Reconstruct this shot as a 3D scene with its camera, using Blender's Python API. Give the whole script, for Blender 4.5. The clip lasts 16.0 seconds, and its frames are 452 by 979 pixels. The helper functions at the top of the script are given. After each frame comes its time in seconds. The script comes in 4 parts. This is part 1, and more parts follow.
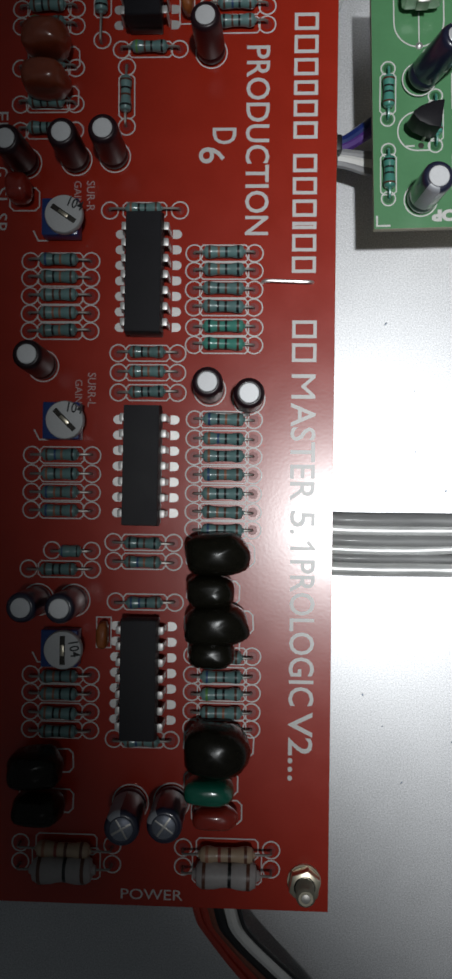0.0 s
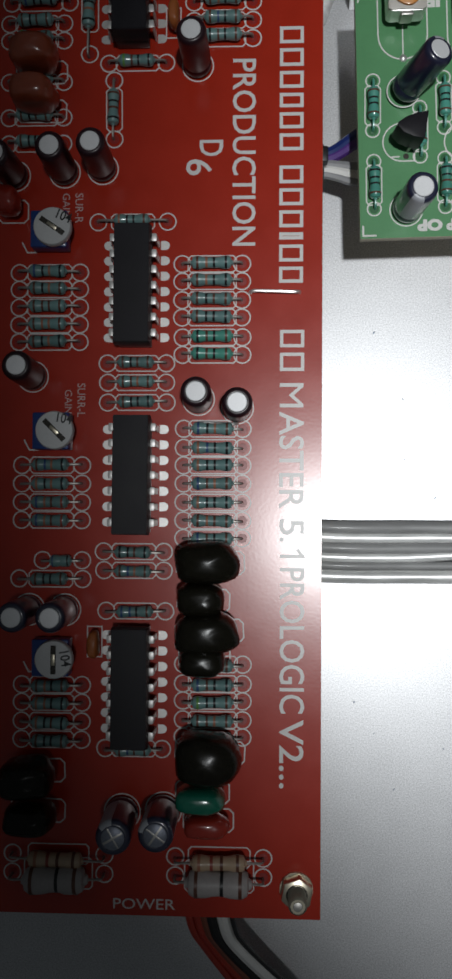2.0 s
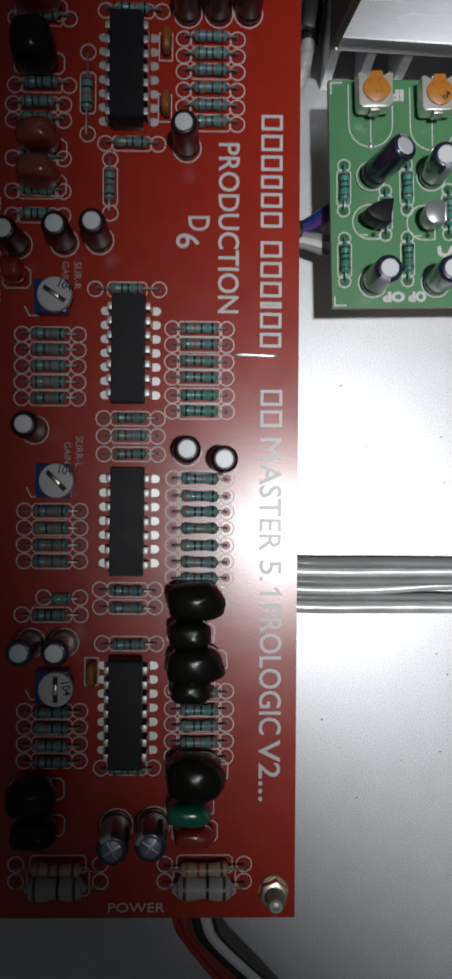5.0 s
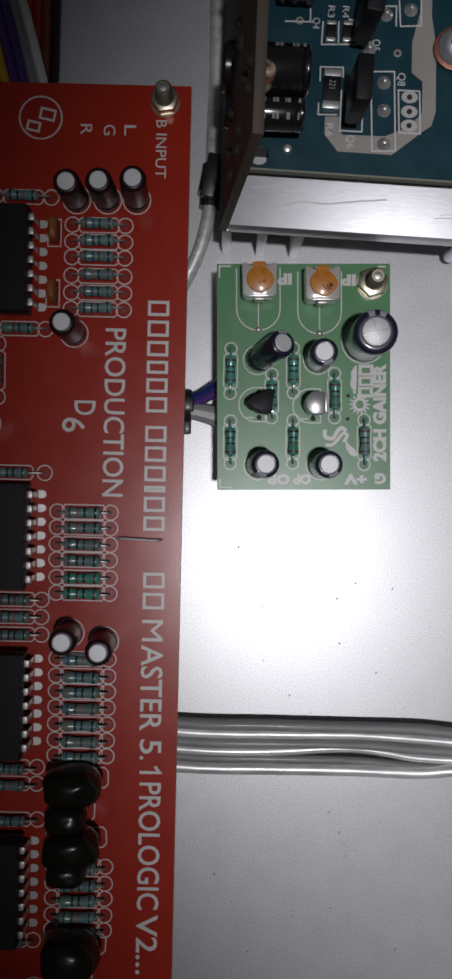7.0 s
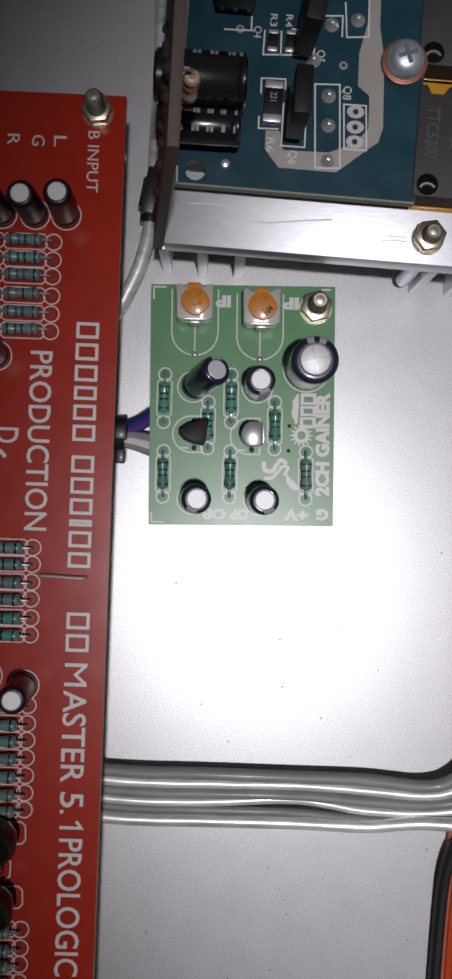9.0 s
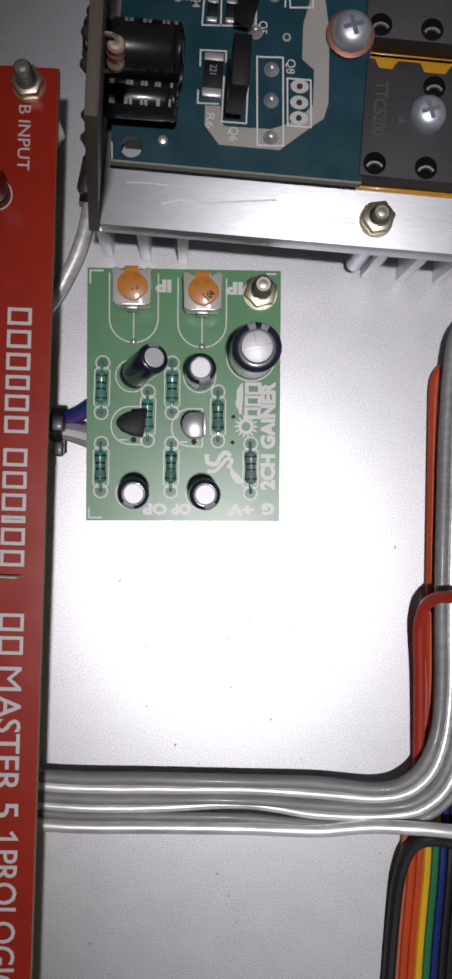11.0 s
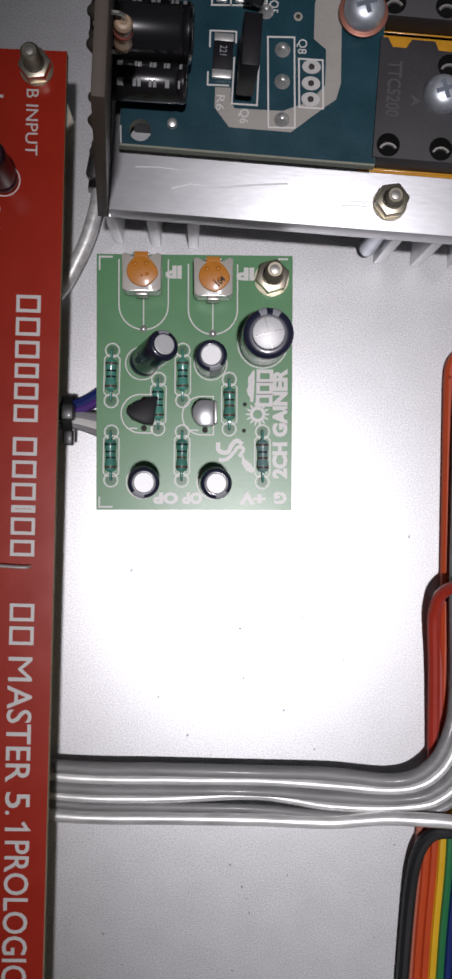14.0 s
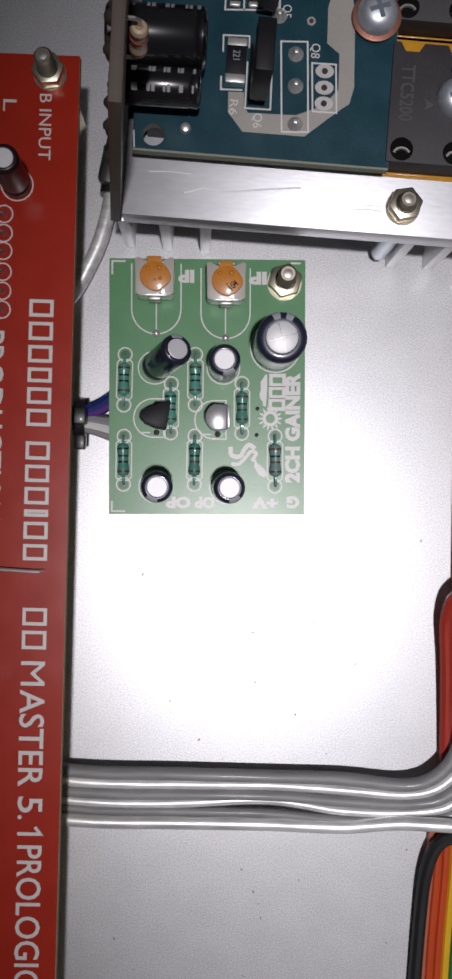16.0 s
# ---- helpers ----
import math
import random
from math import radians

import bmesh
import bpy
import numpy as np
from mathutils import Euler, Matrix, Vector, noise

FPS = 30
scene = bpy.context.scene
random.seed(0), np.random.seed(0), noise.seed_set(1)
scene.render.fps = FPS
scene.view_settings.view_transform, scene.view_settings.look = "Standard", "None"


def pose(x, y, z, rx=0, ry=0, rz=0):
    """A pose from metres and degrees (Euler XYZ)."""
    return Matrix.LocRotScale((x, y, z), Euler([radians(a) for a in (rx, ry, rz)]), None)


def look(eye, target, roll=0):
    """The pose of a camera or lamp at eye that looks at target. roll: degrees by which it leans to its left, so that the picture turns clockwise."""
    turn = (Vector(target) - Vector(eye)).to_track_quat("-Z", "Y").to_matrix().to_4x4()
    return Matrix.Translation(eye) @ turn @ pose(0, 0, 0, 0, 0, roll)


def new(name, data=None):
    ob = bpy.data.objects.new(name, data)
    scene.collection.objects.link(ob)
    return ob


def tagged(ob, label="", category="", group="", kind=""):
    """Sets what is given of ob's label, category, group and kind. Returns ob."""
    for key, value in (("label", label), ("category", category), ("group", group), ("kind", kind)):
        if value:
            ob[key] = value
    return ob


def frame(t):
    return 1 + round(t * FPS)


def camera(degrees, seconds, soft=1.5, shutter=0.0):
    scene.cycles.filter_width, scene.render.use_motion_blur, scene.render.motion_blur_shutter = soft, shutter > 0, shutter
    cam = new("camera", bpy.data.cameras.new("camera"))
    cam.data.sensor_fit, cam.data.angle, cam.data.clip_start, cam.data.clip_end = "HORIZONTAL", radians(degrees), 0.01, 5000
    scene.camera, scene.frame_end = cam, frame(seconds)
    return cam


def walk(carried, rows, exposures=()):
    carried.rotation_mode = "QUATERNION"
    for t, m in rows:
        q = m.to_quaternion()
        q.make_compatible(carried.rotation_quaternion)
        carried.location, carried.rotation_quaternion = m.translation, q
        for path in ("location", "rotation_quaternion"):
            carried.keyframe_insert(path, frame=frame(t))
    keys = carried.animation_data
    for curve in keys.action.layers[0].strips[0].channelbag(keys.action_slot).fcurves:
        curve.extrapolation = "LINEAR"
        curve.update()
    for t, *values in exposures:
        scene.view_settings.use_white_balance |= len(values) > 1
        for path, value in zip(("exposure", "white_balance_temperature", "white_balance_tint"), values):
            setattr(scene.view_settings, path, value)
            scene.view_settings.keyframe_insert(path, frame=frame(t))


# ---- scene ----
cam = camera(30.0, 16.0, soft=3.0, shutter=0.5)
# seconds; place in millimetres; turn in degrees from looking straight down
ROWS = [
    (0, -11.04, 67.86, 158.66, 0.338, 2.596, 0.726),
    (0.5, -10.48, 67.72, 158.68, 0.762, 2.733, 0.588),
    (1, -9.64, 67.96, 159.36, 0.936, 2.626, 0.442),
    (1.5, -9.41, 67.62, 159.07, 1.026, 2.764, 0.285),
    (2, -9.77, 67.75, 159.32, 0.955, 2.392, 0.291),
    (2.5, -9.54, 67.65, 159.34, 1.058, 2.459, 0.339),
    (3, -9.82, 67.23, 158.78, 0.892, 2.398, 0.299),
    (3.2, -10.05, 67.33, 158.74, 0.861, 2.523, 0.342),
    (5.3, -17.00, 83.00, 176.60, 0.293, -1.600, 0.500),
    (5.5, -10.01, 89.06, 177.29, 0.922, -0.667, 1.143),
    (6, -0.52, 107.10, 178.06, -0.160, -1.735, 1.402),
    (6.5, 6.48, 112.19, 176.95, -0.489, -0.745, 1.279),
    (7, 7.22, 113.61, 177.30, -0.526, -0.355, 1.307),
    (7.5, 12.28, 116.90, 177.19, -0.569, -0.600, 1.774),
    (8, 16.30, 118.36, 170.51, 0.358, -0.612, 2.459),
    (8.2, 16.80, 117.71, 169.39, 0.354, -0.681, 2.364),
    (10.3, 17.90, 117.87, 166.38, 0.187, -2.020, 2.017),
    (10.5, 20.39, 117.91, 167.44, 0.026, -2.239, 2.207),
    (11, 23.68, 118.40, 161.14, -0.240, -2.545, 1.833),
    (11.5, 24.33, 117.90, 160.04, -1.015, -2.587, 1.503),
    (12, 24.13, 118.02, 159.65, -0.944, -2.479, 1.471),
    (12.5, 24.48, 118.23, 159.25, -1.148, -2.052, 1.477),
    (13, 24.32, 118.09, 159.46, -0.938, -2.032, 1.562),
    (13.5, 24.07, 118.34, 159.64, -1.009, -1.827, 1.579),
    (14, 24.15, 118.12, 159.47, -0.883, -1.604, 1.665),
    (14.5, 23.77, 118.34, 159.84, -0.929, -1.307, 1.635),
    (15, 23.02, 118.21, 159.09, -0.724, -1.284, 1.746),
    (15.5, 23.55, 118.15, 159.04, -0.718, -1.073, 1.703),
    (16, 22.68, 118.44, 159.30, -0.740, -1.343, 1.678),
]
MM = 0.001
# seconds, stops, kelvin, tint
EXPOSURES = [(0, 0.22, 6400, 5), (3.2, 0.18, 6400, 5), (5.5, 0.02, 6400, 6), (6.0, -0.70, 6400, 8), (7.0, -0.58, 6450, 12), (8.0, -0.27, 6500, 14), (10.5, -0.10, 6550, 15), (11.5, 0.04, 6550, 15), (16, 0.06, 6550, 15)]
walk(cam, [(t, pose(x * MM, y * MM, z * MM, rx, ry, rz)) for t, x, y, z, rx, ry, rz in ROWS], EXPOSURES)

# ---- light: one shaded lamp above the open case, and a dim room ----
world = bpy.data.worlds.new("room_light")
scene.world = world
world.use_nodes = True
world.node_tree.nodes["Background"].inputs["Color"].default_value = (0.86, 0.93, 1.0, 1)
world.node_tree.nodes["Background"].inputs["Strength"].default_value = 0.034
lamp = bpy.data.lights.new("bench_lamp", "SPOT")
lamp.energy = 14.0
lamp.color = (0.98, 0.975, 1.0)
lamp.shadow_soft_size = 0.016
lamp.spot_size, lamp.spot_blend = radians(29.6), 0.76
lamp_ob = new("bench_lamp", lamp)
lamp_ob.matrix_world = look((0.060, 0.036, 0.750), (0.126, 0.108, 0.0))


# ---- materials ----
def mat(name, color, rough=0.5, metal=0.0, grain=0.0, grain_size=1.0, bump=0.0, coat=0.0, vary=0.0, stain=0.0, stretch=(1, 1, 1), spec=0.5):
    """A surface: colour mottled by fine grain and broad stains, with relief. grain_size: millimetres."""
    m = bpy.data.materials.new(name)
    m.use_nodes = True
    nt = m.node_tree
    b = nt.nodes["Principled BSDF"]
    b.inputs["Roughness"].default_value, b.inputs["Metallic"].default_value = rough, metal
    b.inputs["Coat Weight"].default_value, b.inputs["Coat Roughness"].default_value = coat, 0.12
    b.inputs["Specular IOR Level"].default_value = spec
    b.inputs["Base Color"].default_value = (*color, 1)
    if not (grain or bump or vary or stain):
        return m
    co = nt.nodes.new("ShaderNodeTexCoord")
    mp = nt.nodes.new("ShaderNodeMapping")
    mp.inputs["Scale"].default_value = stretch
    nt.links.new(co.outputs["Object"], mp.inputs["Vector"])
    fine = nt.nodes.new("ShaderNodeTexNoise")
    fine.inputs["Scale"].default_value, fine.inputs["Detail"].default_value = 1000 / grain_size, 4
    broad = nt.nodes.new("ShaderNodeTexNoise")
    broad.inputs["Scale"].default_value, broad.inputs["Detail"].default_value = 90 / max(grain_size, 0.5), 5
    for n in (fine, broad):
        nt.links.new(mp.outputs["Vector"], n.inputs["Vector"])
    hsv = nt.nodes.new("ShaderNodeHueSaturation")
    hsv.inputs["Color"].default_value = (*color, 1)

    def fold(op, a, k):
        n = nt.nodes.new("ShaderNodeMath")
        n.operation = op
        nt.links.new(a, n.inputs[0])
        if isinstance(k, float):
            n.inputs[1].default_value = k
        else:
            nt.links.new(k, n.inputs[1])
        return n.outputs[0]

    v1 = fold("MULTIPLY", fold("SUBTRACT", fine.outputs["Fac"], 0.5), 2.0 * grain)
    v2 = fold("MULTIPLY", fold("SUBTRACT", broad.outputs["Fac"], 0.5), 2.0 * stain)
    total = fold("ADD", fold("ADD", v1, v2), 1.0)
    if vary:
        info = nt.nodes.new("ShaderNodeObjectInfo")
        total = fold("ADD", total, fold("MULTIPLY", fold("SUBTRACT", info.outputs["Random"], 0.5), vary))
    nt.links.new(total, hsv.inputs["Value"])
    nt.links.new(hsv.outputs["Color"], b.inputs["Base Color"])
    r2 = fold("ADD", fold("MULTIPLY", fold("SUBTRACT", broad.outputs["Fac"], 0.5), 0.25 * min(1.0, 2 * stain + 0.1 * grain)), rough)
    nt.links.new(r2, b.inputs["Roughness"])
    if bump:
        bp = nt.nodes.new("ShaderNodeBump")
        bp.inputs["Strength"].default_value, bp.inputs["Distance"].default_value = bump, 0.0001 * grain_size
        nt.links.new(fine.outputs["Fac"], bp.inputs["Height"])
        nt.links.new(bp.outputs["Normal"], b.inputs["Normal"])
    return m


STEEL = mat("galvanised_sheet", (0.63, 0.63, 0.645), 0.39, 0.44, 0.6, 0.26, 0.4, stain=0.05)
ALU = mat("extruded_aluminium", (0.50, 0.50, 0.52), 0.40, 0.6, 0.12, 0.6, 0.14, stain=0.16, stretch=(0.25, 1, 1))
CUT_ALU = mat("sawn_aluminium", (0.82, 0.82, 0.83), 0.45, 0.6, 0.2, 0.4, 0.3, stretch=(1, 1, 0.15))
RED = mat("red_solder_mask", (0.38, 0.021, 0.007), 0.24, 0, 0.06, 0.5, 0.10, coat=0.0, stain=0.12, spec=0.6)
GREEN = mat("green_solder_mask", (0.098, 0.265, 0.118), 0.31, 0, 0.06, 0.5, 0.08, coat=0.0, stain=0.12, spec=0.5)
BLUE = mat("blue_solder_mask", (0.006, 0.045, 0.064), 0.36, 0, 0.3, 0.5, 0.2, coat=0.1, stain=0.35)
LAMINATE = mat("fibre_laminate_edge", (0.45, 0.36, 0.20), 0.7, 0, 0.25, 0.3, 0.3)
PALE_LAMINATE = mat("pale_laminate_edge", (0.55, 0.50, 0.38), 0.7, 0, 0.35, 0.4, 0.3)
GREY_LAMINATE = mat("grey_green_laminate_edge", (0.24, 0.25, 0.20), 0.7, 0, 0.4, 0.4, 0.3)
BROWN_BOARD = mat("brown_paper_laminate", (0.070, 0.050, 0.036), 0.6, 0, 0.2, 0.6, 0.15, stain=0.25)
INK = mat("white_silkscreen", (0.68, 0.66, 0.64), 0.36, 0, 0.12, 0.25, 0.05, stain=0.08)
SCRATCH = mat("bright_scratch", (0.86, 0.86, 0.87), 0.7, 0, 0.3, 0.3, 0.2)
FAINT_INK = mat("thin_white_silkscreen", (0.55, 0.42, 0.40), 0.6, 0, 0.2, 0.25, 0.1, stain=0.15)


# ---- helpers ----
def thing(name, label, category, at=(0, 0, 0), turn=0.0, group="", kind=""):
    ob = new(name)
    ob.empty_display_size = 0.005
    ob.matrix_basis = pose(at[0] * MM, at[1] * MM, at[2] * MM, 0, 0, turn)
    return tagged(ob, label, category, group, kind)


def part(name, bm, material, parent=None, label="", smooth=0.6):
    """One mesh object from a bmesh in millimetres, under a thing or a part."""
    data = bm if isinstance(bm, bpy.types.Mesh) else mesh(name, bm, material, smooth)
    ob = new(name, data)
    ob.parent = parent
    if label:
        ob["label"] = label
    return ob


def mesh(name, bm, material, smooth=0.6):
    bmesh.ops.scale(bm, vec=(MM, MM, MM), verts=bm.verts)
    bmesh.ops.recalc_face_normals(bm, faces=bm.faces)
    for f in bm.faces:
        f.smooth = True
    for e in bm.edges:
        e.smooth = len(e.link_faces) == 2 and e.calc_face_angle(0.0) < smooth
    data = bpy.data.meshes.new(name)
    bm.to_mesh(data)
    bm.free()
    for m in material if isinstance(material, (list, tuple)) else [material]:
        data.materials.append(m)
    return data


def place(ob, x, y, z, rx=0, ry=0, rz=0):
    ob.matrix_basis = pose(x * MM, y * MM, z * MM, rx, ry, rz)
    return ob


def box(x0, y0, z0, x1, y1, z1, bevel=0.0, bm=None, seg=2):
    own = bmesh.new()
    bmesh.ops.create_cube(own, size=1)
    for v in own.verts:
        v.co = ((x0 + x1) / 2 + v.co.x * (x1 - x0), (y0 + y1) / 2 + v.co.y * (y1 - y0), (z0 + z1) / 2 + v.co.z * (z1 - z0))
    if bevel:
        bmesh.ops.bevel(own, geom=own.edges[:], offset=bevel, segments=seg, affect="EDGES", profile=0.5)
    return merge(bm, own)


def merge(bm, own):
    if bm is None:
        return own
    data = bpy.data.meshes.new("joined")
    own.to_mesh(data)
    own.free()
    bm.from_mesh(data)
    bpy.data.meshes.remove(data)
    return bm


def lathe(profile, n=20, bm=None, axis="z", at=(0, 0, 0)):
    """A turned body from (radius, height) pairs."""
    own = bmesh.new()
    rings = []
    for r, h in profile:
        ring = []
        for k in range(n if r > 1e-6 else 1):
            a = 2 * math.pi * k / n
            p = (r * math.cos(a), r * math.sin(a), h)
            if axis == "x":
                p = (h, p[0], p[1])
            elif axis == "y":
                p = (p[0], h, p[1])
            ring.append(own.verts.new([p[i] + at[i] for i in range(3)]))
        rings.append(ring)
    for a, b in zip(rings, rings[1:]):
        for k in range(n):
            q = [a[k % len(a)], a[(k + 1) % len(a)], b[(k + 1) % len(b)], b[k % len(b)]]
            q = list(dict.fromkeys(q))
            if len(q) > 2:
                own.faces.new(q)
    for ring in (rings[0], rings[-1]):
        if len(ring) > 1:
            own.faces.new(ring)
    return merge(bm, own)


def smooth_line(points, steps=8):
    """Points of a smooth curve through the given ones."""
    ps = [Vector(p) for p in points]
    ps = [2 * ps[0] - ps[1], *ps, 2 * ps[-1] - ps[-2]]
    out = []
    for a, b, c, d in zip(ps, ps[1:], ps[2:], ps[3:]):
        for k in range(steps):
            t = k / steps
            out.append(0.5 * (2 * b + (c - a) * t + (2 * a - 5 * b + 4 * c - d) * t * t + (3 * b - a - 3 * c + d) * t**3))
    return [*out, ps[-2]]


def tube(points, r, n=8, bm=None, flat=1.0, caps=True):
    """A round wire along points; flat squashes it across its height."""
    own = bmesh.new()
    ps = [Vector(p) for p in points]
    rings = []
    side = None
    for k, p in enumerate(ps):
        d = (ps[min(k + 1, len(ps) - 1)] - ps[max(k - 1, 0)]).normalized()
        if side is None:
            side = d.cross(Vector((0, 0, 1)))
            if side.length < 1e-3:
                side = Vector((1, 0, 0))
        side = (side - d * side.dot(d)).normalized()
        up = side.cross(d)
        rings.append([own.verts.new(p + r * (math.cos(a) * side + flat * math.sin(a) * up)) for a in (2 * math.pi * j / n for j in range(n))])
    for a, b in zip(rings, rings[1:]):
        for j in range(n):
            own.faces.new((a[j], a[(j + 1) % n], b[(j + 1) % n], b[j]))
    if caps:
        own.faces.new(rings[0]), own.faces.new(rings[-1])
    return merge(bm, own)


def strip(points, w, h=0.05, closed=False, bm=None):
    """A printed line of width w along flat points, h thick."""
    own = bmesh.new()
    ps = [Vector((p[0], p[1], 0)) for p in points]
    n = len(ps)
    rows = []
    for k, p in enumerate(ps):
        before = ps[(k - 1) % n] if closed or k else p
        after = ps[(k + 1) % n] if closed or k < n - 1 else p
        d1, d2 = (p - before), (after - p)
        d1 = d1.normalized() if d1.length > 1e-9 else d2.normalized()
        d2 = d2.normalized() if d2.length > 1e-9 else d1
        m = (d1 + d2)
        m = m.normalized() if m.length > 1e-6 else d1
        s = Vector((-m.y, m.x, 0)) * (w / 2 / max(0.5, m.dot(d1)))
        rows.append([own.verts.new(p + s + Vector((0, 0, z))) for z in (0, h)] + [own.verts.new(p - s + Vector((0, 0, z))) for z in (h, 0)])
    for k in range(n if closed else n - 1):
        a, b = rows[k], rows[(k + 1) % n]
        for j in range(4):
            own.faces.new((a[j], a[(j + 1) % 4], b[(j + 1) % 4], b[j]))
    return merge(bm, own)


def arc(cx, cy, r, a0, a1, n=12):
    return [(cx + r * math.cos(radians(a0 + (a1 - a0) * k / n)), cy + r * math.sin(radians(a0 + (a1 - a0) * k / n))) for k in range(n + 1)]


def ring(cx, cy, r, w, bm=None, n=20):
    return strip(arc(cx, cy, r, 0, 360, n)[:-1], w, closed=True, bm=bm)


def prism(outline, z0, z1, bm=None, bevel=0.0):
    own = bmesh.new()
    f = own.faces.new([own.verts.new((x, y, z0)) for x, y in outline])
    up = bmesh.ops.extrude_face_region(own, geom=[f])
    for v in up["geom"]:
        if isinstance(v, bmesh.types.BMVert):
            v.co.z = z1
    if bevel:
        bmesh.ops.bevel(own, geom=own.edges[:], offset=bevel, segments=2, affect="EDGES", profile=0.5)
    return merge(bm, own)


def plate_with_holes(x0, y0, x1, y1, z0, z1, holes, n=16):
    """A board with round holes through it."""
    own = bmesh.new()
    outer = [own.verts.new((x, y, z1)) for x, y in ((x0, y0), (x1, y0), (x1, y1), (x0, y1))]
    edges = [own.edges.new((outer[k], outer[(k + 1) % 4])) for k in range(4)]
    for cx, cy, r in holes:
        vs = [own.verts.new((cx + r * math.cos(2 * math.pi * k / n), cy + r * math.sin(2 * math.pi * k / n), z1)) for k in range(n)]
        edges += [own.edges.new((vs[k], vs[(k + 1) % n])) for k in range(n)]
    bmesh.ops.triangle_fill(own, edges=edges, use_beauty=True)
    up = bmesh.ops.extrude_face_region(own, geom=own.faces[:])
    for v in up["geom"]:
        if isinstance(v, bmesh.types.BMVert):
            v.co.z = z0
    return own


def words(text, x, y, z, size, turn, width=1.0, parent=None, material=None, name="lettering", bold=0.0, spacing=1.0):
    """Printed words: x, y is the start of the base line, size the height of the capitals."""
    c = bpy.data.curves.new("print", "FONT")
    c.body, c.size, c.extrude, c.offset, c.space_character = text, size * MM / 0.70, 0.02 * MM, bold * MM, spacing
    c.resolution_u = 3
    tmp = new("print", c)
    data = bpy.data.meshes.new_from_object(tmp.evaluated_get(bpy.context.evaluated_depsgraph_get()))
    bpy.data.objects.remove(tmp)
    bpy.data.curves.remove(c)
    data.materials.append(material or INK)
    ob = new(name, data)
    ob.parent = parent
    ob.matrix_basis = pose(x * MM, y * MM, z * MM, 0, 0, turn) @ Matrix.Diagonal((width, 1, 1, 1))
    return ob


RNG = random.Random(7)
ZR, ZG, ZB = 20.4, 18.15, 25.4  # tops of the red, green and blue boards over the case floor

TEAL = mat("teal_lacquer", (0.15, 0.26, 0.255), 0.36, 0, 0.10, 0.4, coat=0.4, vary=0.35, stain=0.1)
SEA = mat("green_lacquer", (0.078, 0.285, 0.225), 0.3, 0, 0.10, 0.4, coat=0.5, vary=0.3, stain=0.1)
GREY_CERAMIC = mat("grey_cement_lacquer", (0.36, 0.33, 0.32), 0.5, 0, 0.12, 0.5, 0.1, stain=0.15)
BEIGE = mat("beige_lacquer", (0.42, 0.30, 0.20), 0.45, 0, 0.12, 0.5, coat=0.3, stain=0.15)
BAND = {
    "brown": mat("brown_band", (0.10, 0.035, 0.02), 0.4),
    "black": mat("black_band", (0.008, 0.008, 0.009), 0.4),
    "red": mat("red_band", (0.25, 0.05, 0.035), 0.4),
    "orange": mat("orange_band", (0.32, 0.13, 0.075), 0.4),
    "green": mat("green_band", (0.12, 0.28, 0.06), 0.4),
    "blue": mat("blue_band", (0.03, 0.07, 0.18), 0.4),
}
TIN = mat("tinned_wire", (0.50, 0.48, 0.45), 0.42, 0.9, 0.1, 0.3)
SOLDER = mat("solder", (0.72, 0.71, 0.69), 0.36, 0.75, 0.2, 0.4, 0.3)
PAD_TIN = mat("tinned_pad", (0.68, 0.66, 0.64), 0.42, 0.55, 0.15, 0.4, 0.15)
COPPER_RED = mat("masked_pad", (0.26, 0.016, 0.012), 0.35, 0, 0.1, 0.4)
COPPER_GREEN = mat("masked_green_pad", (0.03, 0.12, 0.045), 0.35, 0, 0.1, 0.4)
CHIP = mat("black_epoxy", (0.011, 0.010, 0.013), 0.5, 0, 0.3, 0.25, 0.2, stain=0.5, spec=0.22)
CHIP_GREY = mat("grey_black_epoxy", (0.036, 0.034, 0.037), 0.6, 0, 0.35, 0.3, 0.3, stain=0.3, spec=0.4)
MAROON = mat("dark_maroon_sleeve", (0.020, 0.006, 0.010), 0.36, 0, 0.25, 0.6, coat=0.08, vary=0.3, spec=0.4)
NAVY = mat("navy_sleeve", (0.014, 0.016, 0.040), 0.34, 0, 0.25, 0.6, coat=0.8, vary=0.3)
BLACK_SLEEVE = mat("black_sleeve", (0.010, 0.009, 0.010), 0.25, 0, 0.2, 0.6, coat=0.6)
DULL_CAN = mat("dull_scored_can_top", (0.20, 0.215, 0.26), 0.42, 0.5, 0.3, 0.4, 0.3, stain=0.4)
CAN = mat("brushed_can_top", (0.72, 0.72, 0.73), 0.5, 0.3, 0.08, 0.3, 0.12, stain=0.1)
STRIPE = mat("grey_stripe", (0.34, 0.35, 0.38), 0.4, 0, 0.1, 0.4)
BLACK_DIP = mat("dark_green_dip", (0.009, 0.008, 0.005), 0.24, 0, 0.4, 0.8, 0.15, coat=0.0, stain=0.4, spec=0.24)
BROWN_DIP = mat("brown_dip", (0.20, 0.040, 0.016), 0.3, 0, 0.2, 0.8, 0.05, coat=0.6, stain=0.2)
RED_DIP = mat("red_dip", (0.27, 0.022, 0.012), 0.28, 0, 0.2, 0.8, 0.05, coat=0.6, stain=0.2)
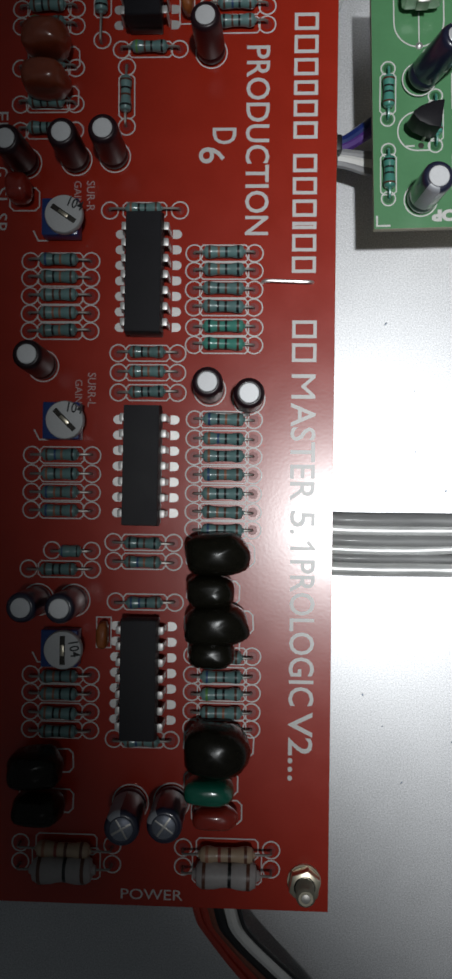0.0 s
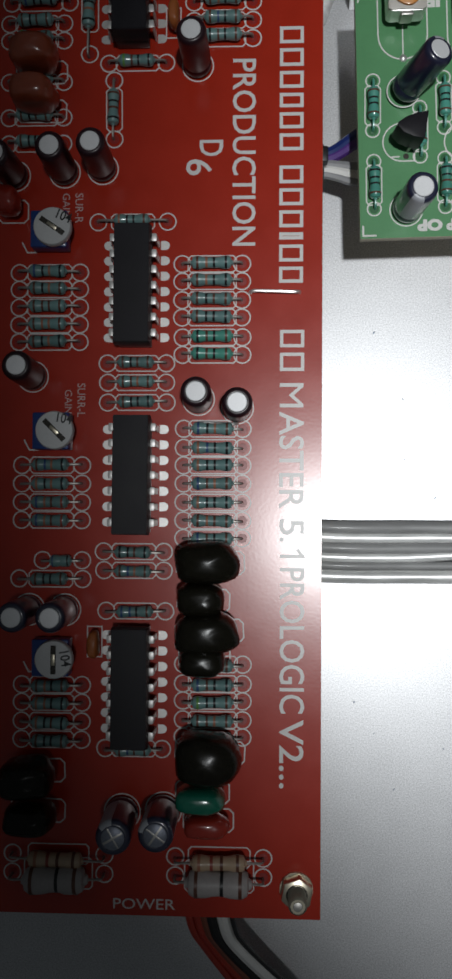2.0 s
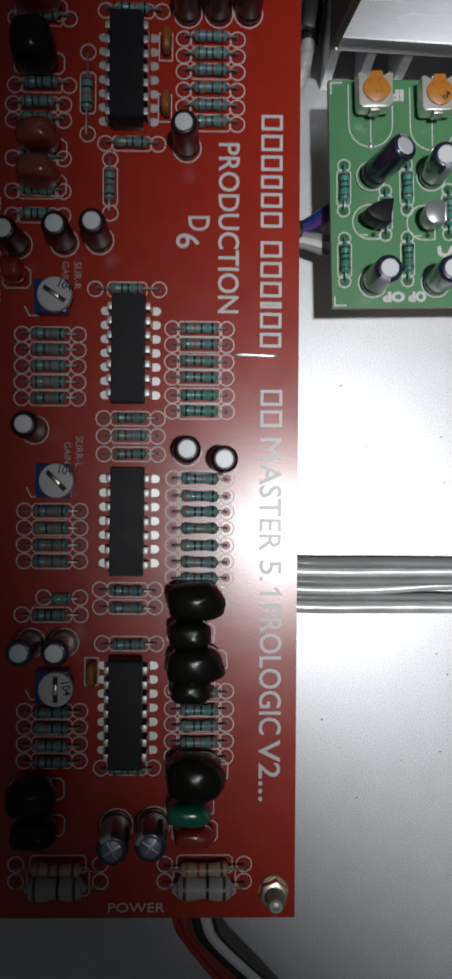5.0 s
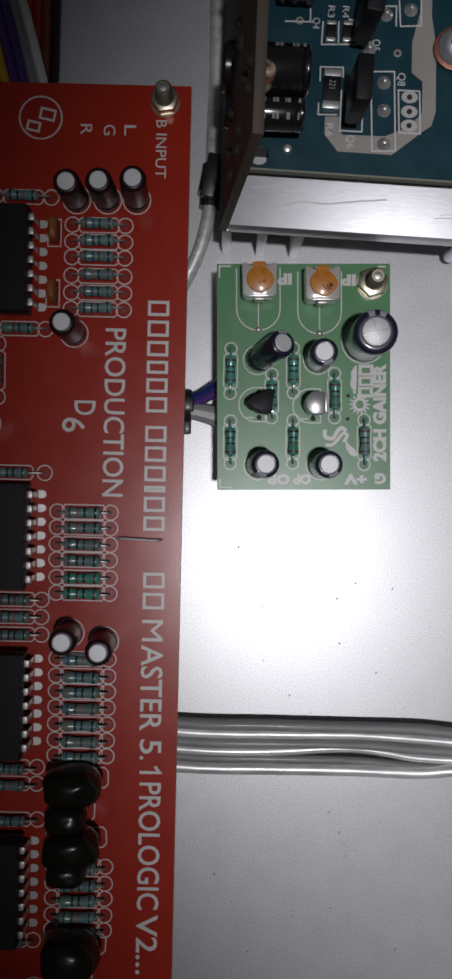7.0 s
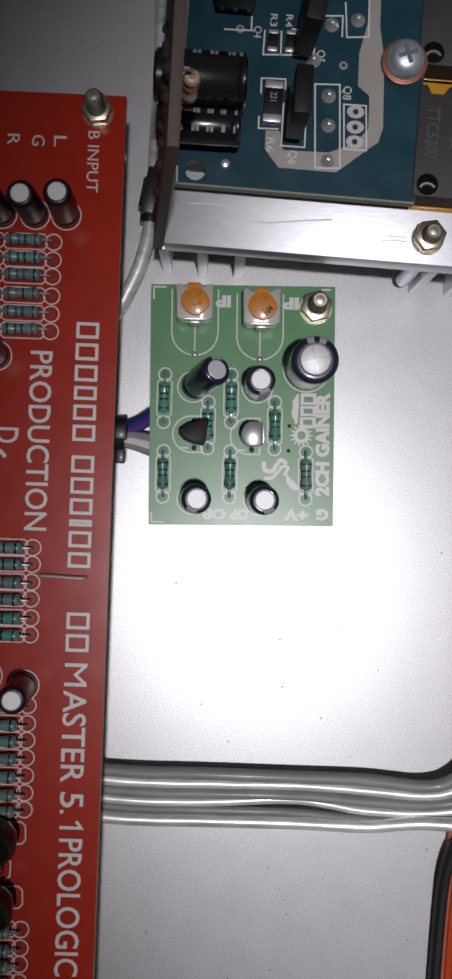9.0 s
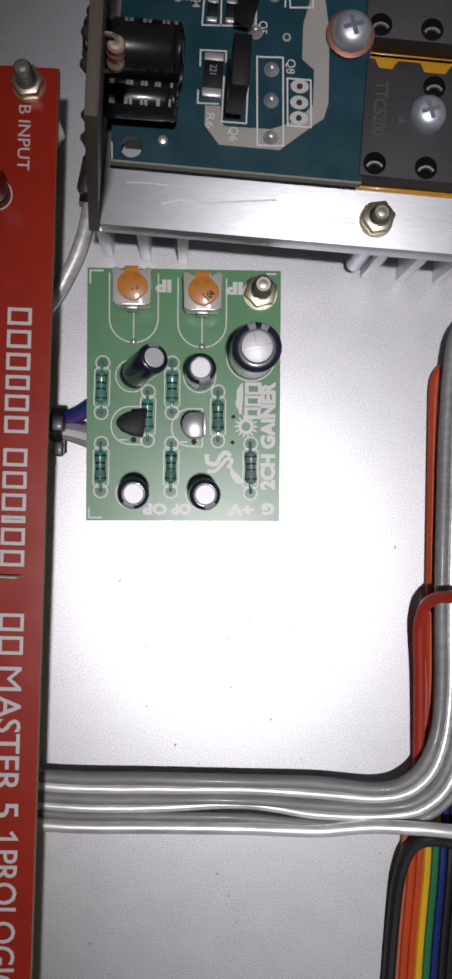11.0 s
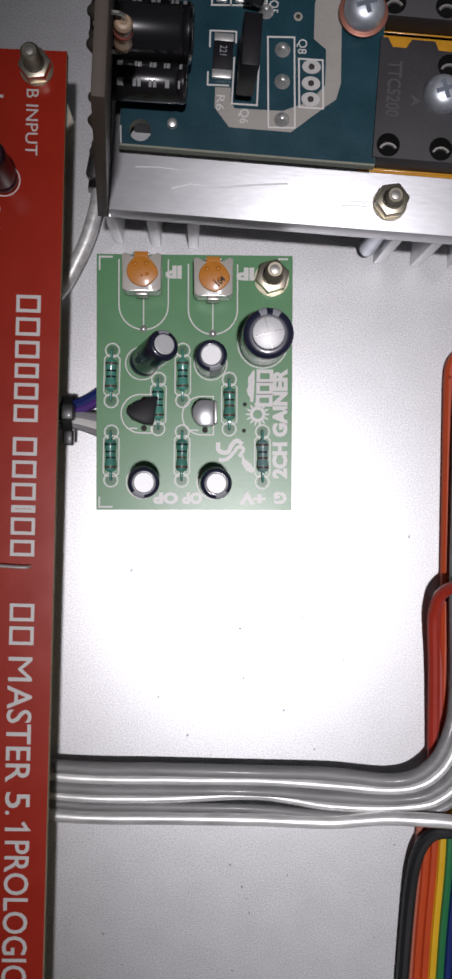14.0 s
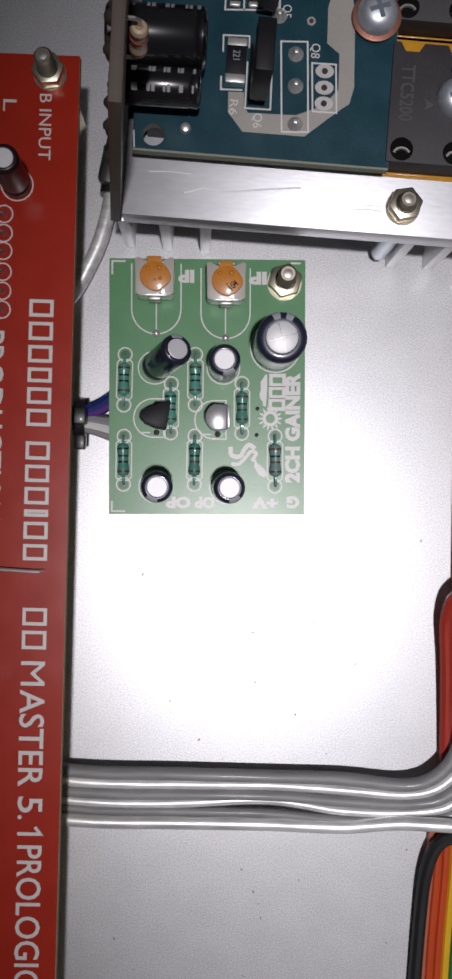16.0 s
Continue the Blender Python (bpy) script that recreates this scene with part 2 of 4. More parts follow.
GREEN_DIP = mat("emerald_dip", (0.008, 0.12, 0.075), 0.25, 0, 0.2, 0.8, 0.05, coat=0.7, stain=0.15)
OCHRE = mat("ochre_ceramic", (0.30, 0.085, 0.02), 0.45, 0, 0.2, 0.4, 0.1, stain=0.2)
DIAL = mat("white_dial", (0.54, 0.54, 0.54), 0.4, 0, 0.08, 0.4, stain=0.1)
TRIM_BLUE = mat("blue_plastic", (0.015, 0.045, 0.19), 0.35, 0, 0.1, 0.5, coat=0.2, stain=0.1)
BRASS = mat("yellowed_zinc", (0.64, 0.58, 0.45), 0.33, 0.97, 0.15, 0.4, 0.1, stain=0.25)
RECESS = mat("recess_black", (0.004, 0.004, 0.004), 0.8, spec=0.1)
LEAD = mat("dull_lead_wire", (0.30, 0.28, 0.26), 0.42, 0.6, 0.3, 0.3)
ZINC = mat("blue_white_zinc", (0.62, 0.66, 0.72), 0.45, 0.75, 0.15, 0.5, 0.1, stain=0.25)
DARK_GROOVE = mat("dark_slot", (0.03, 0.025, 0.02), 0.7)
MET = mat("glossy_grey_moulding", (0.40, 0.40, 0.41), 0.3, 0.6, 0.15, 0.4, stain=0.2)
FAINT_GREY = mat("faint_grey_print", (0.060, 0.058, 0.060), 0.55)
SLOT = mat("screw_recess", (0.24, 0.28, 0.34), 0.4, 0.7, 0.2, 0.4)
PRINT = mat("worn_grey_print", (0.30, 0.30, 0.31), 0.6, 0, 0.4, 0.2)
BLACK_PVC = mat("black_plastic", (0.012, 0.012, 0.013), 0.4, 0, 0.1, 0.5, coat=0.1)
WHITE_CERAMIC = mat("off_white_ceramic", (0.44, 0.41, 0.37), 0.45, 0, 0.1, 0.3, coat=0.3, stain=0.15)
CARBON = mat("orange_rotor", (0.55, 0.20, 0.022), 0.40, 0, 0.12, 0.4, 0.2, coat=0.35, stain=0.25)
MICA = mat("amber_insulating_film", (0.55, 0.26, 0.02), 0.25, 0, 0.15, 0.8, 0.05, coat=0.5, stain=0.2)
TRACE = mat("masked_tin_trace", (0.38, 0.36, 0.33), 0.45, 0.2, 0.1, 0.5, 0.1, stain=0.1)
WASHER = mat("copper_washer", (0.30, 0.12, 0.085), 0.45, 0.5, 0.2, 0.5, 0.1, stain=0.2)
BRAID = mat("silver_screened_cable", (0.80, 0.80, 0.79), 0.40, 0.45, 0.5, 0.8, 0.9, coat=0.4, stain=0.45, stretch=(0.12, 0.7, 1))
DARK_BRAID = mat("grey_screened_cable", (0.27, 0.27, 0.27), 0.62, 0.3, 0.4, 0.8, 0.9, coat=0.1, stain=0.4, stretch=(0.12, 0.7, 1))


def pvc(name, color):
    return mat(name, color, 0.33, 0, 0.08, 0.6, 0.04, coat=0.3, stain=0.12)


WIRE = {
    "black": BLACK_PVC,
    "brown": pvc("brown_pvc", (0.20, 0.06, 0.035)),
    "salmon": pvc("salmon_pvc", (0.45, 0.14, 0.09)),
    "red": pvc("red_pvc", (0.38, 0.03, 0.015)),
    "orange": pvc("orange_pvc", (0.52, 0.07, 0.018)),
    "yellow": pvc("yellow_pvc", (0.72, 0.42, 0.02)),
    "green": pvc("green_pvc", (0.02, 0.17, 0.06)),
    "blue": pvc("blue_pvc", (0.012, 0.025, 0.14)),
    "purple": pvc("purple_pvc", (0.08, 0.03, 0.20)),
    "grey": pvc("grey_pvc", (0.26, 0.26, 0.27)),
    "white": pvc("white_pvc", (0.68, 0.67, 0.65)),
}

# ---- the setting: the open metal case ----
floor_ob = part("chassis_floor", box(-150, -120, -1.2, 230, 330, 0), STEEL)
tagged(floor_ob, "bare grey galvanised steel floor of an open case", "case floor", kind="structure")
for nm, b in (
    ("wall_west", (-151.2, -120, 0, -150, 330, 80)),
    ("wall_east", (230, -120, 0, 231.2, 330, 80)),
    ("wall_south", (-151.2, -121.2, 0, 231.2, -120, 80)),
    ("wall_north", (-151.2, 330, 0, 231.2, 331.2, 80)),
):
    tagged(part(nm, box(*b), STEEL), "plain folded steel side of the open case", "case wall", kind="structure")

MESHES = {}


def shared(key, build, material):
    if key not in MESHES:
        MESHES[key] = mesh(key.split("|")[0], build(), material)
    return MESHES[key]


def resistor_body(L, r):
    k = L / 2
    prof = [(0, -k - 0.25 * r), (r * 0.3, -k - 0.22 * r), (r * 0.42, -k), (r * 0.78, -k + 0.1 * r), (r * 0.97, -k + 0.42 * r), (r, -k + 0.85 * r), (r * 0.97, -k + 1.35 * r), (r * 0.86, -k + 1.85 * r), (r * 0.84, -k + 2.2 * r)]
    prof += [(a, -h) for a, h in reversed(prof)]
    return lathe(prof, 16, axis="x")


def resistor(board, xa, ya, xb, yb, L=6.5, r=1.05, body=None, bands=None, rings=True, outline=True, z=0.0, lift=None, shift=0.0, ring_r=1.4):
    """An axial resistor between two pads, with its colour bands, leads, pad rings and printed outline."""
    body = body or TEAL
    d = math.hypot(xb - xa, yb - ya)
    turn = math.degrees(math.atan2(yb - ya, xb - xa))
    cx, cy, h = (xa + xb) / 2, (ya + yb) / 2, z + (lift if lift is not None else r + 0.15)
    wob = RNG.uniform(-1.5, 1.5)
    tint = {"teal_lacquer": "teal", "green_lacquer": "sea-green", "grey_cement_lacquer": "large grey", "beige_lacquer": "beige"}[body.name]
    ob = part("resistor", shared(f"resistor|{L}{r}{body.name}", lambda: resistor_body(L, r), body), None, board, f"{tint} resistor with coloured bands")
    place(ob, cx + shift * math.cos(radians(turn)), cy + shift * math.sin(radians(turn)) + RNG.uniform(-0.08, 0.08), h, 0, 0, turn + wob)
    names = bands or [RNG.choice(["brown", "black", "orange", "brown", "blue", "green", "brown"]), RNG.choice(["black", "black", "orange", "brown", "blue"]), RNG.choice(["black", "black", "orange", "brown"]), RNG.choice(["black", "brown"])]
    for n, (off, rr) in zip(names, ((-0.36, 1.015), (-0.13, 0.87), (0.06, 0.87), (0.36, 1.015))):
        w = 0.058 * L
        key = f"band|{L}{r}{rr}{n}"
        b = part("band", shared(key, lambda: lathe([(0, -w / 2), (r * rr, -w / 2), (r * rr, w / 2), (0, w / 2)], 16, axis="x"), BAND[n]), None, ob)
        place(b, off * L, 0, 0)
    k, e = L / 2 - 0.1, d / 2

    def lead():
        bm = tube([(k, 0, 0), (e - 0.5, 0, 0), (e - 0.15, 0, -0.2), (e, 0, -0.55), (e, 0, -h + z - 0.3)], 0.22, 6)
        return tube([(-k, 0, 0), (-e + 0.5, 0, 0), (-e + 0.15, 0, -0.2), (-e, 0, -0.55), (-e, 0, -h + z - 0.3)], 0.22, 6, bm)

    coated = board.name.startswith("green")
    part("lead", shared(f"lead|{L}{d:.1f}{h - z:.1f}{coated}", lead, SEA if coated else LEAD), None, ob)
    if rings:
        for x, y in ((xa, ya), (xb, yb)):
            pad_ring(board, x, y, z, ring_r)
    if outline:
        a, q = L / 2 + 0.75, r + 0.3
        o = part("outline", shared(f"outline|{L}{r}", lambda: strip([(-a, -q + 0.5), (-a + 0.5, -q), (a - 0.5, -q), (a, -q + 0.5), (a, q - 0.5), (a - 0.5, q), (-a + 0.5, q), (-a, q - 0.5)], 0.2, closed=True), INK), None, board)
        place(o, cx, cy, z + 0.004, 0, 0, turn)
    return ob


def pad_ring(board, x, y, z=0.0, r=1.3):
    o = part("pad_ring", shared(f"pad_ring|{r}", lambda: ring(0, 0, r, 0.22), INK), None, board)
    place(o, x, y, z + 0.006)
    base = COPPER_RED if board.name.startswith("red") else COPPER_GREEN
    s = part("solder_pad", shared(f"solder_pad|{base.name}", lambda: lathe([(0.78, 0.0), (0.75, 0.03), (0, 0.035)], 14), base), None, board)
    place(s, x, y, z + 0.004)


def can_capacitor(board, x, y, r=2.5, h=11.0, sleeve=None, tilt=(0, 0), z=0.0, vent=0, stripe=False, spin=0.0, outline=True, top_metal=None):
    """An upright electrolytic capacitor: sleeve with rolled rims, bare can top."""
    sleeve = sleeve or MAROON
    prof = [(0, 0.3), (r * 0.9, 0.3), (r, 0.7), (r, 1.6), (r * 0.94, 2.0), (r, 2.5), (r, h - 1.0), (r * 0.985, h - 0.62), (r * 0.93, h - 0.28), (r * 0.82, h - 0.06), (r * 0.70, h), (r * (0.66 if r < 3.5 else 0.63), h - 0.02), (r * (0.64 if r < 3.5 else 0.61), h - 0.2), (0, h - 0.2)]
    ob = part("capacitor", shared(f"capacitor|{r}{h}{sleeve.name}", lambda: lathe(prof, 28), sleeve), None, board, "upright electrolytic capacitor in a dark " + ("navy" if sleeve is NAVY else "maroon") + " sleeve")
    ob.matrix_basis = pose(x * MM, y * MM, z * MM, tilt[0], tilt[1], 0) @ pose(0, 0, 0, 0, 0, spin)

    def top():
        rr = r * (0.65 if r < 3.5 else 0.62)
        bm = lathe([(rr, h - 0.19), (rr, h - 0.06), (rr * 0.93, h + 0.02), (0, h + 0.02)], 24)
        return bm

    part("can_top", shared(f"can_top|{r}{h}{top_metal is None}", top, top_metal or CAN), None, ob)
    if vent:
        def cross():
            q = 0.07 if top_metal is None else 0.17
            bm = box(-r * 0.62, -q, h + 0.022, r * 0.62, q, h + 0.06, 0.015)
            return box(-q * 0.8, -r * 0.62, h + 0.022, q * 0.8, r * 0.62, h + 0.055, 0.015, bm) if vent > 1 else bm
        part("vent_score", shared(f"vent|{r}{h}{vent}", cross, TIN), None, ob)
    if stripe:
        def band():
            bm = bmesh.new()
            cols = []
            for k in range(7):
                a = radians(90 + (25 if r < 3.5 else 10) * (k - 3) / 3)
                cols.append([bm.verts.new((q * math.cos(a), q * math.sin(a), zz)) for q, zz in ((r * 1.006, 2.6), (r * 1.006, h - 1.0), (r * 0.993, h - 0.60), (r * 0.94, h - 0.25), (r * 0.83, h - 0.03), (r * 0.70, h + 0.025))])
            for a, b in zip(cols, cols[1:]):
                for j in range(5):
                    bm.faces.new((a[j], b[j], b[j + 1], a[j + 1]))
            return bm
        part("polarity_stripe", shared(f"stripe|{r}{h}", band, STRIPE), None, ob, "grey polarity stripe")
        if r > 3.5:
            for q in (-36,):
                place(part("polarity_stripe", shared(f"stripe|{r}{h}", band, STRIPE), None, ob), 0, 0, 0, 0, 0, q)
    if outline:
        o = part("outline", shared(f"round_outline|{r}", lambda: ring(0, 0, r + 0.22, 0.2, n=32), INK), None, board)
        place(o, x, y, z + 0.005)
    return ob


def dip_chip(board, x, y, pins=7):
    """A socketed chip with two rows of pins."""
    n, half = pins, pins * 1.27 + 0.75
    bm = bmesh.new()
    lay = []
    for z, w, l in ((2.6, 2.8, half - 0.2), (4.6, 3.05, half), (6.4, 2.8, half - 0.2)):
        lay.append([bm.verts.new((sx * w, sy * l, z)) for sx, sy in ((-1, -1), (1, -1), (1, 1), (-1, 1))])
    for a, b in zip(lay, lay[1:]):
        for k in range(4):
            bm.faces.new((a[k], a[(k + 1) % 4], b[(k + 1) % 4], b[k]))
    bm.faces.new(lay[0]), bm.faces.new(lay[-1])
    bmesh.ops.bevel(bm, geom=bm.edges[:], offset=0.12, segments=2, affect="EDGES")
    ob = part("chip", bm, CHIP, board, "black dual-in-line chip in a socket")
    place(ob, x, y, 0, 0, 0, RNG.uniform(-0.6, 0.6))
    part("socket", box(-2.7, -half + 0.3, 0.15, 2.7, half - 0.3, 2.6, 0.15), BLACK_PVC, ob)
    for s in (-1, 1):
        for k in range(n):
            yy = (k - (n - 1) / 2) * 2.56

            def pin():
                b = box(2.8, -0.62, 4.3, 3.75, 0.62, 4.58, 0.05)
                return box(3.55, -0.5, 0.0, 3.82, 0.5, 4.5, 0.05, b)

            place(part("pin", shared("pin|", pin, PAD_TIN), None, ob), 0, s * yy, 0, 0, 0, 0 if s > 0 else 180)

            def pad():
                return prism([(-0.55, -0.74), (0.2, -0.74)] + arc(0.2, 0, 0.74, -90, 90, 8) + [(-0.55, 0.74)], 0, 0.05)

            place(part("pin_pad", shared("pin_pad|", pad, PAD_TIN), None, board), x + s * 4.55, y + yy, 0.004, 0, 0, 0 if s > 0 else 180)
    return ob


def dipped_capacitor(board, x, y, w, d, h, material, turn=0.0, outline=True, lean=0.0):
    """A dipped film capacitor: a flat rounded blob on two leads."""
    skew = 1.0 if material is BLACK_DIP and d > 6 else 0.35

    def blob():
        bm = bmesh.new()
        bmesh.ops.create_uvsphere(bm, u_segments=24, v_segments=14, radius=1)
        for v in bm.verts:
            px, py, pz = v.co
            f = lambda q, e: math.copysign(abs(q) ** e, q)
            wave = 1 + 0.09 * noise.noise(v.co * 1.6 + Vector((x, y, 0))) + 0.03 * noise.noise(v.co * 4.0 + Vector((y, x, 0)))
            taper = 1 - 0.38 * max(0.0, px) ** 2 * skew
            v.co = (f(px, 0.62) * w / 2 * wave, f(py, 0.72) * d / 2 * wave * taper - 0.10 * d * max(0.0, px) ** 2 * skew, h / 2 + 0.9 + f(pz, 0.6) * h / 2 * wave * (1 - 0.18 * max(0.0, px) * skew))
        return bm
    ob = part("film_capacitor", blob(), material, board, "glossy " + material.name.replace("_dip", "").replace("_", " ") + " dipped capacitor", smooth=2)
    place(ob, x, y, 0, lean, 0, turn)
    legs = tube([(-w * 0.3, 0, -0.3), (-w * 0.3, 0, 1.6)], 0.3, 6)
    part("lead", tube([(w * 0.3, 0, -0.3), (w * 0.3, 0, 1.6)], 0.3, 6, legs), TIN, ob)
    if outline:
        a, q = w / 2 + 0.5, 1.9
        o = part("outline", strip([(-a, -q + 0.7), (-a + 0.7, -q), (a - 0.7, -q), (a, -q + 0.7), (a, q - 0.7), (a - 0.7, q), (-a + 0.7, q), (-a, q - 0.7)], 0.22, closed=True), INK, board)
        place(o, x, y - 0.6, 0.005, 0, 0, turn)
    return ob


def gain_trimmer(board, x, y, turn, px, py, print_turn):
    ob = part("trimmer", box(-3.6, -3.0, 0.4, 2.4, 3.0, 3.6, 0.25), TRIM_BLUE, board, "blue trimmer with a white dial")
    place(ob, x, y, 0)
    dial = part("dial", lathe([(3.0, 3.55), (3.1, 3.75), (3.1, 4.7), (2.95, 4.95), (0, 5.0)], 32), DIAL, ob)
    place(dial, 0.3, 0, 0, 0, 0, turn)
    part("slot", box(-0.42, -2.3, 4.98, 0.42, 2.3, 5.02, 0.02), DARK_GROOVE, dial)
    part("wiper", prism([(-0.3, -0.9), (0.3, -0.9), (0.26, 0.9), (-0.26, 0.9)], 5.02, 5.16, bevel=0.05), BRASS, dial, "brass wiper")
    words("104", px - 0.15, py - 0.1, 5.02, 1.55, print_turn, 0.85, ob, BLACK_PVC, "value", 0.03)
    part("outline", strip([(-5.9, -1.2), (-5.0, -2.9), (-3.4, -2.9)], 0.24), INK, ob).location.z = 0.006 * MM
    return ob


def nut_and_bolt(board, x, y, z, name="bolt", top=4.6, flats=5.4, metal=None, spin=10.0, below=0.0):
    """A threaded bolt end with its hexagon nut."""
    metal = metal or BRASS
    R = flats / math.sqrt(3)
    bm = prism(arc(0, 0, R, 0, 300, 5), 0.5, 2.7, bevel=0.22)
    nut = part("nut", bm, metal, board)
    place(nut, x, y, z, 0, 0, spin)
    part("washer", lathe([(1.6, 0.0), (R * 1.0, 0.0), (R * 1.0, 0.5), (1.6, 0.5)], 24), metal, nut)
    prof, h = [(0, -below)], -below
    prof.append((1.25, -below))
    h = max(-below, 2.4)
    prof.append((1.25, h))
    while h < top - 0.66:
        prof += [(1.5, h + 0.24), (1.5, h + 0.32), (1.12, h + 0.6)]
        h += 0.68
    prof += [(1.15, top), (0, top)]
    part("thread", lathe(prof, 20), metal, nut)
    part("thread_gap", lathe([(1.30, 2.66), (1.62, 2.72), (1.72, 2.705), (1.72, 2.6)], 24), DARK_GROOVE, nut)
    part("end_face", lathe([(0.75, top), (0.7, top + 0.05), (0.3, top + 0.12), (0, top + 0.13)], 16), TIN, nut)
    return nut


def fitted_words(board, text, x, y0, y1, size, z=0.02, material=None, turn=-90, bold=0.0):
    """Words that run from y0 to y1 (or x to y1 when turn is 0)."""
    ob = words(text, 0, 0, 0, size, 0, 1, board, material, bold=bold)
    us = [v.co.x for v in ob.data.vertices]
    lo, hi = min(us), max(us)
    if turn == 0:
        k = (y1 - x) * MM / (hi - lo)
        ob.matrix_basis = pose(x * MM - lo * k, y0 * MM, z * MM) @ Matrix.Diagonal((k, 1, 1, 1))
    elif turn == 180:
        k = (x - y1) * MM / (hi - lo)
        ob.matrix_basis = pose(x * MM + lo * k, y0 * MM, z * MM, 0, 0, 180) @ Matrix.Diagonal((k, 1, 1, 1))
    elif turn == 90:
        k = (y1 - y0) * MM / (hi - lo)
        ob.matrix_basis = pose(x * MM, y0 * MM - lo * k, z * MM, 0, 0, 90) @ Matrix.Diagonal((k, 1, 1, 1))
    else:
        k = (y0 - y1) * MM / (hi - lo)
        ob.matrix_basis = pose(x * MM, y0 * MM + lo * k, z * MM, 0, 0, -90) @ Matrix.Diagonal((k, 1, 1, 1))
    return ob


def name_boxes(board, x, y0, y1, widths, size, w=0.55):
    """Plain outlined boxes in place of a maker's name, running down the board; a negative width is a gap."""
    step = (y0 - y1) / (sum(abs(k) for k in widths) + 0.3 * (len(widths) - 1))
    y = y0
    for k in widths:
        if k > 0:
            l, a = k * step - w, size - w

            def outline():
                return strip([(0, 0), (a, 0), (a, -l), (0, -l)], w, closed=True)

            place(part("mark", shared(f"mark|{k}{size}{step:.2f}", outline, INK), None, board), x + w / 2, y - w / 2, 0.006)
        y -= (abs(k) + 0.3) * step


# ---- the red decoder board ----
red = thing("red_circuit_board", "red decoder circuit board crowded with soldered components on standoffs", "circuit board", (0, 0, ZR))
BOLTS = ((-3.8, 5.1), (-4.6, 183.4))
part("substrate", box(-88, 0, -1.6, 0.15, 186.7, -0.02, 0.08), LAMINATE, red, "tan laminate edge")
part("solder_mask", box(-87.97, 0.03, -0.02, 0.12, 186.67, 0.0), RED, red, "glossy red solder mask")
for bx, by in BOLTS:
    nut_and_bolt(red, bx, by, 0.0, top=6.5, flats=4.7, spin=RNG.uniform(0, 60))
    part("standoff", prism(arc(bx, by, 3.0, 0, 300, 5), -ZR, -1.6), BRASS, red)
for by in (3.8, 183.3):
    part("standoff", prism(arc(-83.5, by, 3.0, 0, 300, 5), -ZR, -1.6), BRASS, red)

for y in (107.4, 104.5, 101.4, 98.5):
    resistor(red, -23.0, y, -13.1, y, bands=["brown", "orange", "black", "black"] if y > 102 else None)
for y in (95.2, 92.3):
    resistor(red, -22.9, y, -13.0, y, body=SEA, bands=["black", "brown", "black", "brown"])
for y in (80.05, 76.9, 74.0, 71.0, 67.9, 64.9, 62.0):
    resistor(red, -22.6, y, -12.9, y)
for y in (41.3, 38.1, 35.3, 32.2, 29.4):
    resistor(red, -22.5, y, -12.7, y)
for xa, xb, y in ((-37.1, -25.5, 114.5), (-35.4, -25.6, 90.9), (-35.3, -25.6, 87.7), (-35.3, -25.5, 84.4), (-35.8, -25.8, 59.7), (-35.7, -25.8, 56.6), (-35.3, -25.5, 49.9), (-35.3, -25.9, 27.3), (-35.5, -25.9, 141.15), (-35.6, -25.3, 165.5)):
    resistor(red, xa, y, xb, y, L=5.7, r=1.0)
for y in (106.1, 103.3, 100.3, 97.4, 94.5):
    resistor(red, -50.3, y, -40.1, y, L=5.9)
for y in (73.95, 70.9, 67.8, 64.85):
    resistor(red, -49.6, y, -39.5, y, L=5.8, bands=["blue", "orange", "brown", "red"] if y < 70 else None)
resistor(red, -49.9, 55.1, -39.3, 55.1, L=5.8)
resistor(red, -46.0, 58.2, -39.4, 58.2, L=3.4, r=1.0, outline=False)
for y in (37.6, 34.7, 31.6, 28.6):
    resistor(red, -49.3, y, -39.25, y, L=5.8)
for y in (148.1, 145.2, 138.2, 132.2, 127.8):
    resistor(red, -52.3, y, -43.1, y, L=5.7)
for y in (175.5, 172.4, 169.7, 163.8, 151.6):
    resistor(red, -52.0, y, -42.2, y, L=5.9)
for y in (160.6, 157.5, 154.6, 151.2, 148.1, 145.05):
    resistor(red, -21.3, y, -11.5, y, L=5.9)
resistor(red, -34.6, 138.3, -34.5, 128.4, L=5.7, r=1.0)
resistor(red, -38.75, 157.8, -38.75, 142.8, L=6.0, r=1.1, shift=0.5)

for y in (102.85, 72.25, 38.25):
    dip_chip(red, -30.6, y)
dip_chip(red, -31.3, 152.85)

